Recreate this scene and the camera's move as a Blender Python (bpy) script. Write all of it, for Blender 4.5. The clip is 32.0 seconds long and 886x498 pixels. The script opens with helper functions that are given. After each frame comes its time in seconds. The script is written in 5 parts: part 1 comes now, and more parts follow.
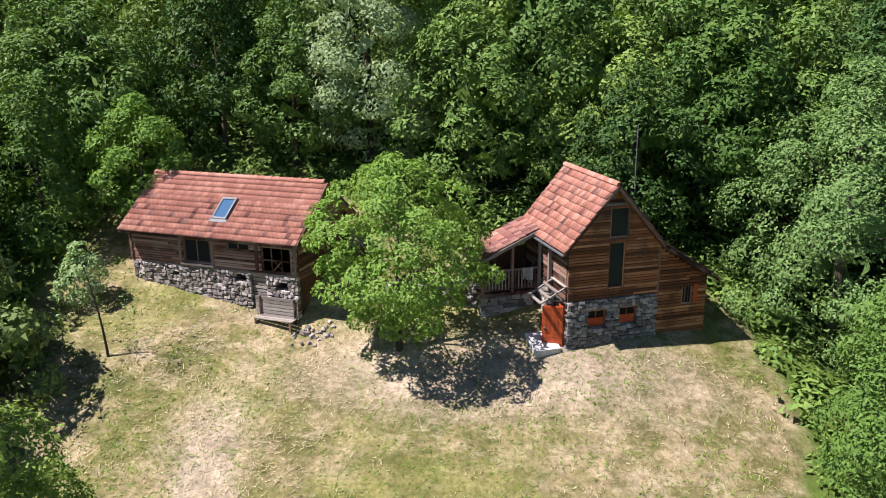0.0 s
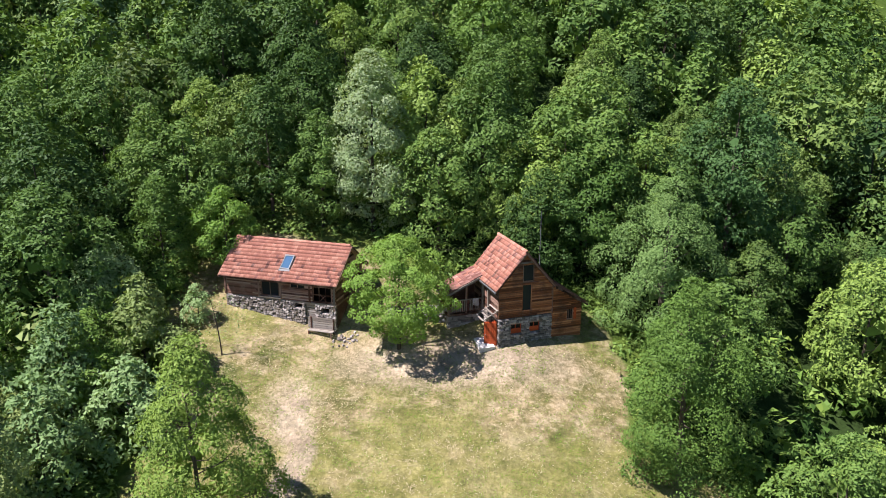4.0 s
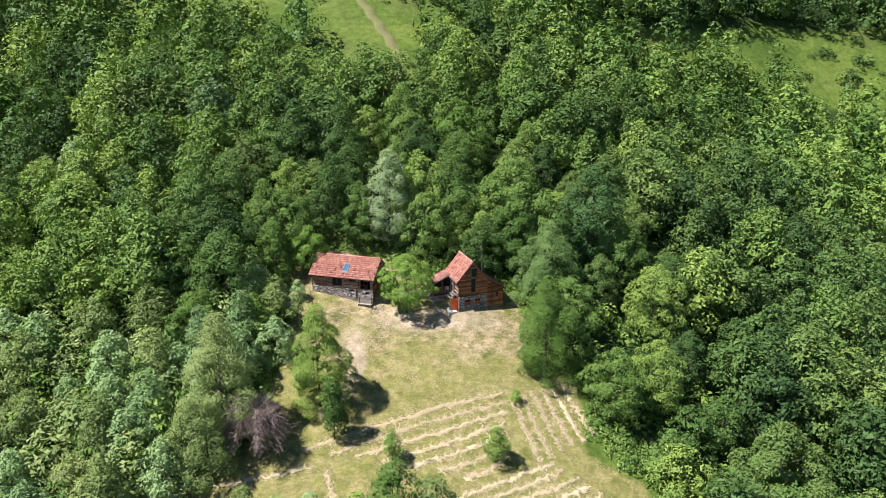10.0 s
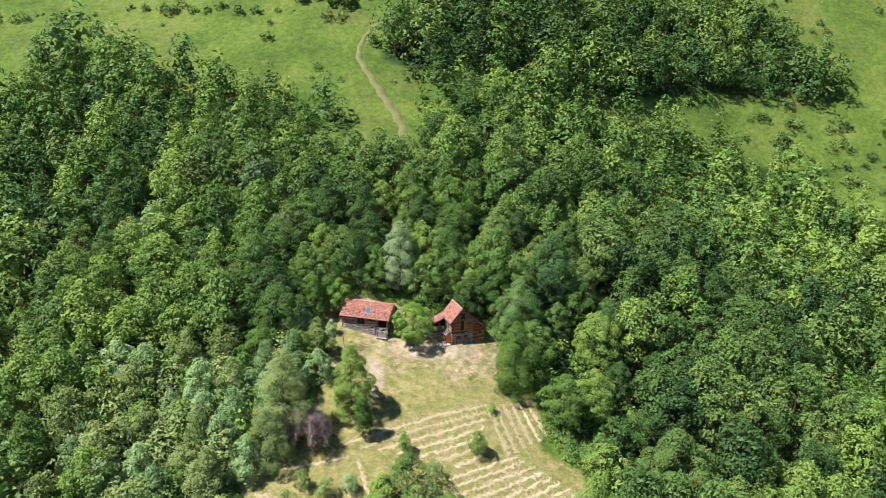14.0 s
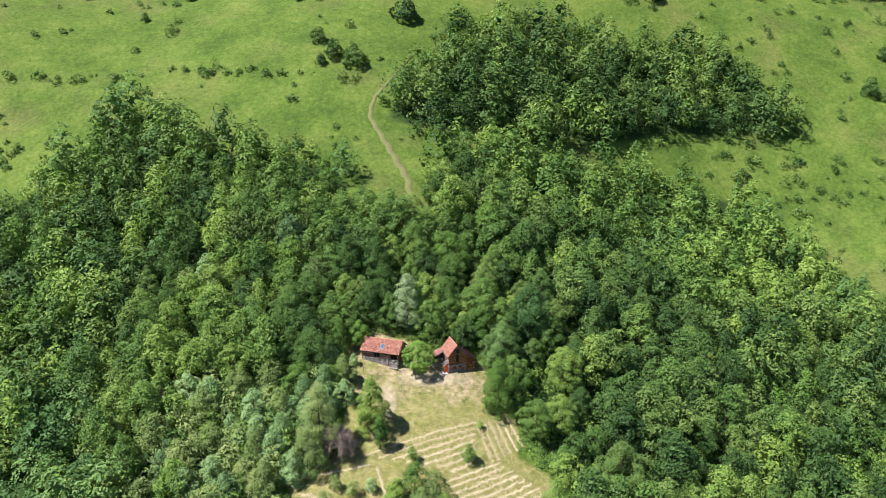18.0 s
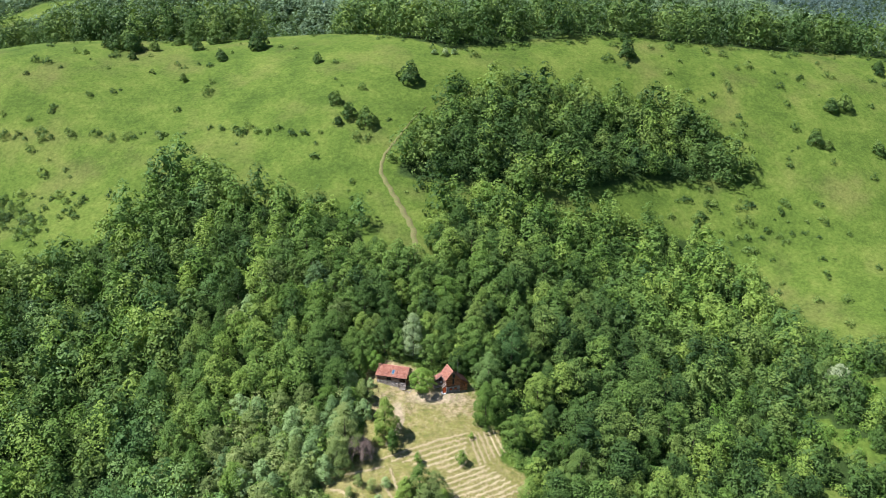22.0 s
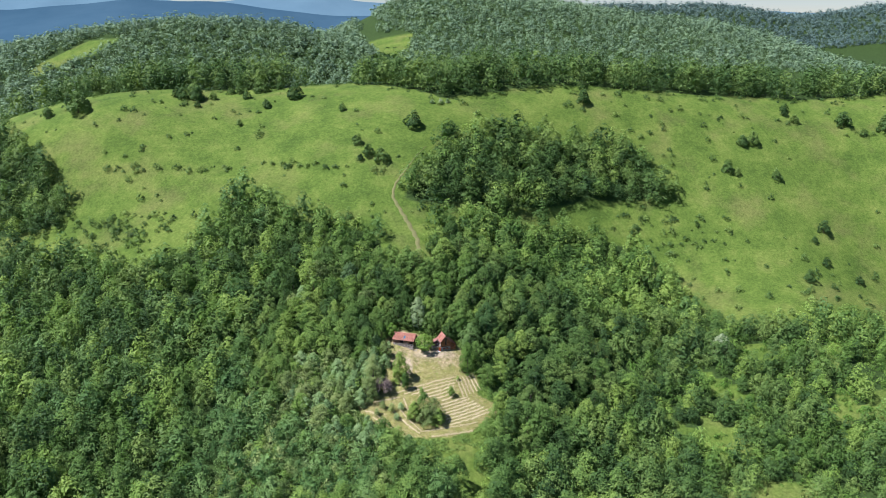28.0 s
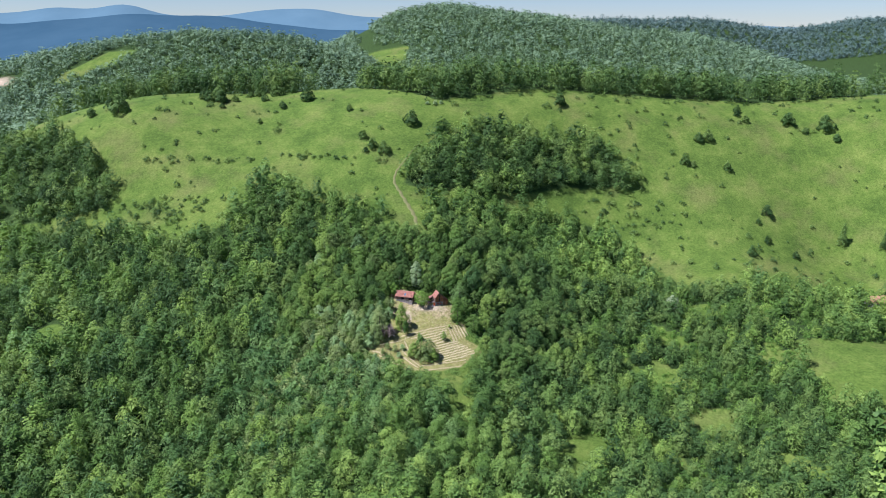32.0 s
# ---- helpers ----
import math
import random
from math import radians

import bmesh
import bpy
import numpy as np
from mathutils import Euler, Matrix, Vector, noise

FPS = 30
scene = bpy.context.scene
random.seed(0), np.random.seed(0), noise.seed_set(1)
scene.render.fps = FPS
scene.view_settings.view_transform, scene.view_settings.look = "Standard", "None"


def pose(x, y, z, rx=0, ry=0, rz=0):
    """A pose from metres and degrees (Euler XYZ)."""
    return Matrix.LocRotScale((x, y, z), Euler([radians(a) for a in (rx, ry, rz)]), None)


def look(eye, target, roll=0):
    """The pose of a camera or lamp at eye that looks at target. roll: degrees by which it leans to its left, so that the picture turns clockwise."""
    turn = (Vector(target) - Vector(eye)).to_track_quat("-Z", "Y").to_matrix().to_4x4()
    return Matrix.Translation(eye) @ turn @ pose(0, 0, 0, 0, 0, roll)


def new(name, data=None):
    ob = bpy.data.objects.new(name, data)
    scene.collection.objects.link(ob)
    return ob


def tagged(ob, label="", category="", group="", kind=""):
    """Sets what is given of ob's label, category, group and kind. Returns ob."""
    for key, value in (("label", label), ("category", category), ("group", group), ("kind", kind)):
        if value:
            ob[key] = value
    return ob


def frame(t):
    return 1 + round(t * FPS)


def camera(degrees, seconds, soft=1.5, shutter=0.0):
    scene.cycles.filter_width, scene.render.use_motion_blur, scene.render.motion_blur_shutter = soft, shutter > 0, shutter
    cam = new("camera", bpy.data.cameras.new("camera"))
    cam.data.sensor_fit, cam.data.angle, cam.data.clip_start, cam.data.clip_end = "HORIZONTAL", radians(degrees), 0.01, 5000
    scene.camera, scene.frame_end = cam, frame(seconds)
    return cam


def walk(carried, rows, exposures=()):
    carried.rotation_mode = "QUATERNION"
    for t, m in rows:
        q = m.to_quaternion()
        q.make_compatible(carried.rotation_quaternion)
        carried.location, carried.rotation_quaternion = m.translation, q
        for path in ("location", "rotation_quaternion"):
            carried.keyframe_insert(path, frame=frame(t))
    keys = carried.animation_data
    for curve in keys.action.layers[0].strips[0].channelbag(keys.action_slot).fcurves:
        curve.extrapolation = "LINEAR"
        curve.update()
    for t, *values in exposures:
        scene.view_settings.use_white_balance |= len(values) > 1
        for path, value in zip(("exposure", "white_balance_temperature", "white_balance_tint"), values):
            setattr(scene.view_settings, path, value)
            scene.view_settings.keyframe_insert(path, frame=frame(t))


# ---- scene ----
cam = camera(59.99, 32.0, soft=0.95)
PATH = [
    (0.00, pose(-4.916, -29.805, 5.885, 74.119, 0, 3.865) @ pose(0, 0, 0, 0, 0, -0.614)),
    (1.00, pose(-5.338, -33.525, 8.005, 73.754, 0, 2.330) @ pose(0, 0, 0, 0, 0, -0.348)),
    (2.00, pose(-5.542, -38.198, 10.380, 74.130, 0, 1.331) @ pose(0, 0, 0, 0, 0, -0.109)),
    (3.00, pose(-5.502, -43.584, 12.744, 73.907, 0, 0.639) @ pose(0, 0, 0, 0, 0, 0.035)),
    (6.00, pose(-4.358, -64.277, 18.693, 73.821, 0, 0.574) @ pose(0, 0, 0, 0, 0, -0.127)),
    (7.00, pose(-4.197, -71.966, 21.522, 73.363, 0, 0.430) @ pose(0, 0, 0, 0, 0, -0.361)),
    (8.00, pose(-4.062, -79.725, 24.395, 72.865, 0, 0.284) @ pose(0, 0, 0, 0, 0, -0.459)),
    (9.00, pose(-4.103, -87.568, 27.539, 72.599, 0, 0.039) @ pose(0, 0, 0, 0, 0, -0.374)),
    (10.00, pose(-3.968, -95.488, 31.286, 72.891, 0, -0.026) @ pose(0, 0, 0, 0, 0, -0.219)),
    (11.00, pose(-4.246, -103.130, 35.259, 73.127, 0, -0.289) @ pose(0, 0, 0, 0, 0, -0.002)),
    (12.00, pose(-4.689, -111.349, 39.801, 73.231, 0, -0.550) @ pose(0, 0, 0, 0, 0, 0.388)),
    (13.00, pose(-5.335, -119.540, 44.455, 73.312, 0, -0.823) @ pose(0, 0, 0, 0, 0, 0.603)),
    (14.00, pose(-5.901, -127.525, 49.170, 73.391, 0, -1.023) @ pose(0, 0, 0, 0, 0, 0.849)),
    (17.00, pose(-3.812, -149.917, 67.745, 72.198, 0, -0.248) @ pose(0, 0, 0, 0, 0, -0.185)),
    (18.00, pose(-4.497, -157.567, 73.139, 72.286, 0, -0.442) @ pose(0, 0, 0, 0, 0, 0.190)),
    (19.00, pose(-4.636, -165.009, 78.665, 72.320, 0, -0.477) @ pose(0, 0, 0, 0, 0, 0.310)),
    (20.00, pose(-4.660, -172.239, 84.263, 72.274, 0, -0.491) @ pose(0, 0, 0, 0, 0, 0.270)),
    (21.00, pose(-4.633, -180.560, 90.411, 72.301, 0, -0.487) @ pose(0, 0, 0, 0, 0, 0.186)),
    (22.00, pose(-4.439, -195.986, 98.122, 72.492, 0, -0.422) @ pose(0, 0, 0, 0, 0, 0.209)),
    (23.00, pose(-4.150, -212.345, 106.393, 72.525, 0, -0.316) @ pose(0, 0, 0, 0, 0, 0.080)),
    (24.00, pose(-3.722, -228.039, 115.367, 72.580, 0, -0.230) @ pose(0, 0, 0, 0, 0, -0.032)),
    (27.00, pose(-3.642, -276.036, 126.832, 73.049, 0, -0.432) @ pose(0, 0, 0, 0, 0, 0.037)),
    (28.00, pose(-3.591, -293.033, 126.941, 73.070, 0, -0.488) @ pose(0, 0, 0, 0, 0, 0.016)),
    (29.00, pose(-3.383, -310.509, 127.019, 73.006, 0, -0.529) @ pose(0, 0, 0, 0, 0, 0.005)),
    (30.00, pose(-3.110, -327.856, 126.660, 72.970, 0, -0.602) @ pose(0, 0, 0, 0, 0, 0.001)),
    (31.00, pose(-3.295, -344.452, 126.061, 73.320, 0, -0.723) @ pose(0, 0, 0, 0, 0, 0.003)),
    (32.00, pose(-3.761, -360.828, 125.855, 74.061, 0, -0.891) @ pose(0, 0, 0, 0, 0, 0.067)),
]
walk(cam, PATH, exposures=[(0.0, 0.85, 6300, 20), (3.0, 0.90, 6300, 20), (7.0, 0.98, 6300, 20), (12.0, 0.98, 6300, 16), (18.0, 0.97, 6250, 13), (24.0, 0.86, 6100, 15), (28.0, 0.84, 5850, 18), (32.0, 0.82, 5600, 20)])

# ---- light ----
SUN_DIR = Vector((-0.60, -0.15, 1.0)).normalized()
world = bpy.data.worlds.new("sky_world")
scene.world = world
world.use_nodes = True
wn = world.node_tree
wn.nodes.clear()
sky = wn.nodes.new("ShaderNodeTexSky")
sky.sky_type = "NISHITA"
sky.sun_disc = False
sky.sun_elevation = math.asin(SUN_DIR.z)
sky.sun_rotation = math.atan2(SUN_DIR.x, SUN_DIR.y)
sky.altitude = 700
sky.dust_density = 0.0
sky.ozone_density = 6.0
bgn = wn.nodes.new("ShaderNodeBackground")
bgn.inputs["Strength"].default_value = 0.052
wout = wn.nodes.new("ShaderNodeOutputWorld")
wn.links.new(sky.outputs[0], bgn.inputs[0])
wn.links.new(bgn.outputs[0], wout.inputs[0])
sun_data = bpy.data.lights.new("sun", "SUN")
sun_data.energy = 5.0
sun_data.angle = radians(0.53)
sun_data.color = (1.0, 0.96, 0.92)
sun = new("sun", sun_data)
sun.matrix_world = look(SUN_DIR * 200, (0, 0, 0))


# ---- materials ----
def material(name, roughness=0.8, specular=0.3):
    m = bpy.data.materials.new(name)
    m.use_nodes = True
    b = m.node_tree.nodes["Principled BSDF"]
    b.inputs["Roughness"].default_value = roughness
    b.inputs["Specular IOR Level"].default_value = specular
    return m, m.node_tree, b


def node(nt, kind, **values):
    n = nt.nodes.new(kind)
    for k, v in values.items():
        n.inputs[k].default_value = v
    return n


def ramp(nt, source, stops):
    r = nt.nodes.new("ShaderNodeValToRGB")
    els = r.color_ramp.elements
    els[0].position, els[0].color = stops[0][0], (*stops[0][1], 1)
    els[1].position, els[1].color = stops[-1][0], (*stops[-1][1], 1)
    for p, c in stops[1:-1]:
        e = els.new(p)
        e.color = (*c, 1)
    nt.links.new(source, r.inputs[0])
    return r.outputs[0]


def noise_of(nt, scale, detail=4.0, rough=0.6, coords=None, stretch=None):
    n = node(nt, "ShaderNodeTexNoise", Scale=scale, Detail=detail, Roughness=rough)
    if coords is None:
        coords = nt.nodes.new("ShaderNodeTexCoord").outputs["Object"]
    if stretch:
        mp = nt.nodes.new("ShaderNodeMapping")
        mp.inputs["Scale"].default_value = stretch
        nt.links.new(coords, mp.inputs[0])
        coords = mp.outputs[0]
    nt.links.new(coords, n.inputs["Vector"])
    return n.outputs["Fac"]


def mixed(nt, fac, a, b, mode="MIX"):
    m = nt.nodes.new("ShaderNodeMix")
    m.data_type, m.blend_type = "RGBA", mode
    for sock, val in ((m.inputs[0], fac), (m.inputs[6], a), (m.inputs[7], b)):
        if isinstance(val, (int, float)):
            sock.default_value = val
        elif isinstance(val, tuple):
            sock.default_value = (*val, 1)
        else:
            nt.links.new(val, sock)
    return m.outputs[2]


def math_of(nt, op, a, b=0.0):
    m = nt.nodes.new("ShaderNodeMath")
    m.operation = op
    for sock, val in zip(m.inputs, (a, b)):
        if isinstance(val, (int, float)):
            sock.default_value = val
        else:
            nt.links.new(val, sock)
    return m.outputs[0]


def bump(nt, b, height, strength=0.4, distance=0.02):
    n = node(nt, "ShaderNodeBump", Strength=strength, Distance=distance)
    nt.links.new(height, n.inputs["Height"])
    nt.links.new(n.outputs[0], b.inputs["Normal"])


def piece_material(name, dark, mid, light, scale=6.0, stretch=None, roughness=0.85, stain=None, specular=0.25, bumps=0.4):
    """A surface of separate pieces: each piece has its own tone, with grain and stains over it."""
    m, nt, b = material(name, roughness, specular)
    rnd = nt.nodes.new("ShaderNodeObjectInfo").outputs["Random"]
    isl = nt.nodes.new("ShaderNodeNewGeometry").outputs["Random Per Island"]
    pick = math_of(nt, "FRACT", math_of(nt, "ADD", rnd, isl))
    geo = nt.nodes.new("ShaderNodeNewGeometry").outputs["Position"]
    grain = noise_of(nt, scale, 6, 0.7, None, stretch)
    col = ramp(nt, pick, [(0.0, dark), (0.5, mid), (1.0, light)])
    g = ramp(nt, grain, [(0.25, (0.55, 0.55, 0.55)), (0.75, (1.25, 1.25, 1.25))])
    col = mixed(nt, 0.8, col, g, "MULTIPLY")
    if stain:
        st = noise_of(nt, 0.9, 5, 0.65, geo)
        fac = ramp(nt, st, [(0.48, (0, 0, 0)), (0.68, (0.75, 0.75, 0.75))])
        col = mixed(nt, fac, col, stain)
    nt.links.new(col, b.inputs["Base Color"])
    bump(nt, b, grain, bumps, 0.02)
    return m


def leaf_material(name, dark, mid, light, glow=0.22, rough=0.55):
    m, nt, b = material(name, rough, 0.12)
    rnd = nt.nodes.new("ShaderNodeObjectInfo").outputs["Random"]
    isl = nt.nodes.new("ShaderNodeNewGeometry").outputs["Random Per Island"]
    pos = nt.nodes.new("ShaderNodeNewGeometry").outputs["Position"]
    tone_at = nt.nodes.new("ShaderNodeAttribute")
    tone_at.attribute_name = "tone"
    tree = math_of(nt, "FRACT", math_of(nt, "ADD", rnd, tone_at.outputs["Fac"]))
    patch = noise_of(nt, 0.35, 3, 0.6, pos)
    pick = math_of(nt, "ADD", math_of(nt, "MULTIPLY", isl, 0.24), math_of(nt, "MULTIPLY", patch, 0.26))
    pick = math_of(nt, "ADD", pick, math_of(nt, "MULTIPLY", math_of(nt, "SUBTRACT", tree, 0.5), 0.60))
    pick = math_of(nt, "ADD", pick, 0.23)
    col = ramp(nt, pick, [(0.08, dark), (0.48, mid), (0.9, light)])
    nt.links.new(col, b.inputs["Base Color"])
    tr = nt.nodes.new("ShaderNodeBsdfTranslucent")
    warm = mixed(nt, 1.0, col, (1.25, 1.2, 0.55), "MULTIPLY")
    nt.links.new(warm, tr.inputs["Color"])
    mx = nt.nodes.new("ShaderNodeMixShader")
    mx.inputs[0].default_value = glow
    nt.links.new(b.outputs[0], mx.inputs[1])
    nt.links.new(tr.outputs[0], mx.inputs[2])
    nt.links.new(mx.outputs[0], nt.nodes["Material Output"].inputs["Surface"])
    return m


LEAF_WOOD = leaf_material("hornbeam_leaves", (0.038, 0.086, 0.022), (0.124, 0.218, 0.048), (0.27, 0.378, 0.078), 0.16)
LEAF_WALNUT = leaf_material("walnut_leaves", (0.047, 0.104, 0.023), (0.128, 0.228, 0.042), (0.25, 0.356, 0.070), 0.16)
LEAF_YOUNG = leaf_material("young_tree_leaves", (0.055, 0.125, 0.022), (0.135, 0.262, 0.046), (0.245, 0.385, 0.078), 0.3)
LEAF_GREY = leaf_material("grey_green_leaves", (0.10, 0.175, 0.072), (0.205, 0.325, 0.125), (0.33, 0.455, 0.195), 0.2)
LEAF_SILVER = leaf_material("silver_leaves", (0.11, 0.18, 0.07), (0.24, 0.32, 0.16), (0.40, 0.47, 0.29), 0.2)
LEAF_OLIVE = leaf_material("olive_leaves", (0.09, 0.140, 0.044), (0.195, 0.268, 0.082), (0.32, 0.39, 0.14), 0.2)
LEAF_PALE = leaf_material("pale_blossom", (0.12, 0.22, 0.07), (0.30, 0.40, 0.20), (0.62, 0.67, 0.50), 0.3)
LEAF_MAPLE = leaf_material("maple_leaves", (0.044, 0.102, 0.032), (0.105, 0.200, 0.056), (0.195, 0.305, 0.092), 0.16)
# darker leaf tone; on the crest it also holds the crowns' shade
LEAF_DARK = leaf_material("dark_leaves", (0.027, 0.064, 0.020), (0.084, 0.156, 0.039), (0.195, 0.278, 0.066), 0.14)
# paler, bluer leaves: the haze of distance is put into their colour
LEAF_FAR_HAZE = leaf_material("far_hazed_leaves", (0.112, 0.176, 0.108), (0.160, 0.245, 0.138), (0.212, 0.305, 0.16), 0.14)
LEAF_OUTER_HAZE = leaf_material("outer_hazed_leaves", (0.088, 0.142, 0.136), (0.116, 0.180, 0.162), (0.148, 0.216, 0.182), 0.14)
TILE = piece_material("fired_clay_tile", (0.37, 0.158, 0.110), (0.47, 0.210, 0.146), (0.57, 0.295, 0.212), 9, None, 0.8, (0.33, 0.135, 0.10))
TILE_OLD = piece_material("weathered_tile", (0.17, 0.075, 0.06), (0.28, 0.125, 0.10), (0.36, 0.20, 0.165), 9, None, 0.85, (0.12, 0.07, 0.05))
PLANK_DARK = piece_material("weathered_dark_plank", (0.035, 0.016, 0.011), (0.165, 0.075, 0.050), (0.46, 0.30, 0.23), 3, (1.2, 12, 12), 0.8, (0.34, 0.24, 0.18))
LOG = piece_material("bleached_log_board", (0.050, 0.022, 0.015), (0.31, 0.150, 0.108), (0.68, 0.49, 0.40), 3, (1.2, 12, 12), 0.85, (0.42, 0.31, 0.26))
PLANK_WARM = piece_material("oiled_warm_plank", (0.12, 0.040, 0.016), (0.41, 0.150, 0.060), (0.64, 0.30, 0.145), 3, (1.2, 12, 12), 0.7, (0.075, 0.036, 0.022))
PLANK_GREY = piece_material("sun_bleached_plank", (0.20, 0.17, 0.14), (0.30, 0.26, 0.22), (0.40, 0.36, 0.31), 3, (1.2, 12, 12), 0.85)
STONE = piece_material("field_stone", (0.13, 0.115, 0.105), (0.31, 0.275, 0.25), (0.56, 0.50, 0.46), 7, None, 0.9, (0.20, 0.17, 0.13))
MORTAR = piece_material("lime_mortar", (0.16, 0.14, 0.12), (0.20, 0.175, 0.15), (0.25, 0.22, 0.19), 10)
RED = piece_material("orange_red_paint", (0.46, 0.070, 0.022), (0.55, 0.092, 0.028), (0.60, 0.115, 0.036), 4, (1, 8, 8), 0.55)
BARK = piece_material("tree_bark", (0.06, 0.045, 0.032), (0.10, 0.078, 0.058), (0.14, 0.11, 0.085), 8, (1, 1, 0.25))
DEAD = piece_material("dead_twig", (0.21, 0.155, 0.13), (0.31, 0.235, 0.20), (0.40, 0.315, 0.275), 8)
METAL = piece_material("zinc_sheet", (0.13, 0.135, 0.14), (0.16, 0.165, 0.17), (0.2, 0.205, 0.21), 5, None, 0.45)
CONCRETE = piece_material("pale_concrete", (0.58, 0.56, 0.53), (0.66, 0.64, 0.60), (0.72, 0.70, 0.66), 6)
CLOTH = piece_material("white_cotton", (0.7, 0.7, 0.7), (0.75, 0.75, 0.75), (0.8, 0.8, 0.8), 12)
HAY = piece_material("cut_hay", (0.34, 0.275, 0.15), (0.47, 0.39, 0.22), (0.58, 0.495, 0.31), 12, None, 0.9)
GRASSBLADE = leaf_material("meadow_grass_blades", (0.09, 0.16, 0.02), (0.16, 0.25, 0.035), (0.25, 0.31, 0.07), 0.3)
# near-black: room shade put into colour behind openings; also the cable's black
DARK = piece_material("dark_interior", (0.018, 0.014, 0.011), (0.022, 0.018, 0.014), (0.028, 0.022, 0.018), 4)
gm, gnt, gb = material("window_glass", 0.08, 0.3)
gb.inputs["Base Color"].default_value = (0.03, 0.033, 0.036, 1)
GLASS = gm
rgm, rgnt, rgb_ = material("sky_tinted_roof_glass", 0.05, 0.9)
# blue of the reflected sky is put into the base colour
rgb_.inputs["Base Color"].default_value = (0.06, 0.13, 0.22, 1)
rgb_.inputs["Coat Weight"].default_value = 1.0
SKY_TINTED_GLASS = rgm


def part(name, bm, mat, parent, label=""):
    me = bpy.data.meshes.new(name)
    bm.to_mesh(me)
    bm.free()
    me.materials.append(mat)
    ob = new(name, me)
    ob.parent = parent
    return tagged(ob, label) if label else ob


def piece(name, me, parent, m):
    ob = new(name, me)
    ob.parent = parent
    ob.matrix_basis = m
    return ob


def thing(name, m, label, category, group="", kind=""):
    ob = new(name)
    ob.empty_display_size = 0.3
    ob.matrix_basis = m
    return tagged(ob, label, category, group, kind)


def box(bm, x0, x1, y0, y1, z0, z1, bevel=0.0):
    m = Matrix.Translation(((x0 + x1) / 2, (y0 + y1) / 2, (z0 + z1) / 2)) @ Matrix.Diagonal((x1 - x0, y1 - y0, z1 - z0, 1))
    r = bmesh.ops.create_cube(bm, size=1, matrix=m)
    if bevel:
        es = list({e for v in r["verts"] for e in v.link_edges})
        bmesh.ops.bevel(bm, geom=es, offset=bevel, segments=1, affect="EDGES")
    return bm


def boxed(x0, x1, y0, y1, z0, z1, bevel=0.0):
    return box(bmesh.new(), x0, x1, y0, y1, z0, z1, bevel)


def beam(bm, a, b, w, h=None):
    """A squared timber from a to b."""
    a, b = Vector(a), Vector(b)
    q = (b - a).to_track_quat("X", "Z").to_matrix().to_4x4()
    m = Matrix.Translation((a + b) / 2) @ q @ Matrix.Diagonal(((b - a).length, w, h or w, 1))
    bmesh.ops.create_cube(bm, size=1, matrix=m)
    return bm


def prism(bm, outline, y0, y1):
    """A solid from an outline in x and z, from y0 to y1."""
    lo = [bm.verts.new((x, y0, z)) for x, z in outline]
    hi = [bm.verts.new((x, y1, z)) for x, z in outline]
    n = len(lo)
    bm.faces.new(lo)
    bm.faces.new(hi[::-1])
    for i in range(n):
        bm.faces.new((lo[i], hi[i], hi[(i + 1) % n], lo[(i + 1) % n]))
    bmesh.ops.recalc_face_normals(bm, faces=bm.faces)
    return bm


def mesh_of(name, verts, faces, mats, smooth=False):
    """A mesh from arrays of corners and of three- or four-sided faces."""
    verts, faces = np.asarray(verts, np.float32), np.asarray(faces, np.int32)
    me = bpy.data.meshes.new(name)
    k = faces.shape[1]
    me.vertices.add(len(verts))
    me.vertices.foreach_set("co", verts.ravel())
    me.loops.add(faces.size)
    me.loops.foreach_set("vertex_index", faces.ravel())
    me.polygons.add(len(faces))
    me.polygons.foreach_set("loop_start", np.arange(0, faces.size, k, dtype=np.int32))
    me.polygons.foreach_set("loop_total", np.full(len(faces), k, np.int32))
    if smooth:
        me.polygons.foreach_set("use_smooth", np.ones(len(faces), bool))
    for mt in mats:
        me.materials.append(mt)
    me.update()
    me.validate()
    return me


# ---- ground ----
GX = (-280, -200, -120, -50, 0, 50, 110, 180, 260)
GY = (-90, -30, 30, 90, 150, 205)
RELIEF = (
    (-0.0, -0.9, -15.9, -17.3, -0.0, 1.1), (-1.9, -3.2, -11.2, -9.4, 9.5, 2.0), (-10.1, -1.1, -2.7, -1.1, -1.7, 1.0),
    (-2.0, -2.9, -6.2, 2.1, 5.1, 4.6), (-0.4, 3.3, 5.1, 4.6, 5.5, -1.2), (-1.5, -7.6, -8.0, -13.0, -3.3, 8.1),
    (-10.4, -15.5, -15.0, -25.3, -12.3, 5.1), (-5.3, -6.3, -10.4, -16.7, -13.3, -0.3), (-0.2, -6.6, -32.2, -39.1, -20.2, -4.4))
# far hills: centre x, y, height, breadth along x and y
HILLS = ((-25, 1350, 107, 135, 284), (242, 1350, 98, 149, 242), (548, 1280, 84, 156, 260), (-197, 640, 79, 177, 87), (-468, 620, 52, 179, 114),
         (-535, 1500, 60, 509, 446), (508, 2350, 115, 161, 245), (900, 2350, 137, 213, 198), (1506, 2300, 148, 239, 240), (-420, 200, -60, 90, 130))


def soft(y, a, w):
    return w * np.logaddexp(0, (y - a) / w)


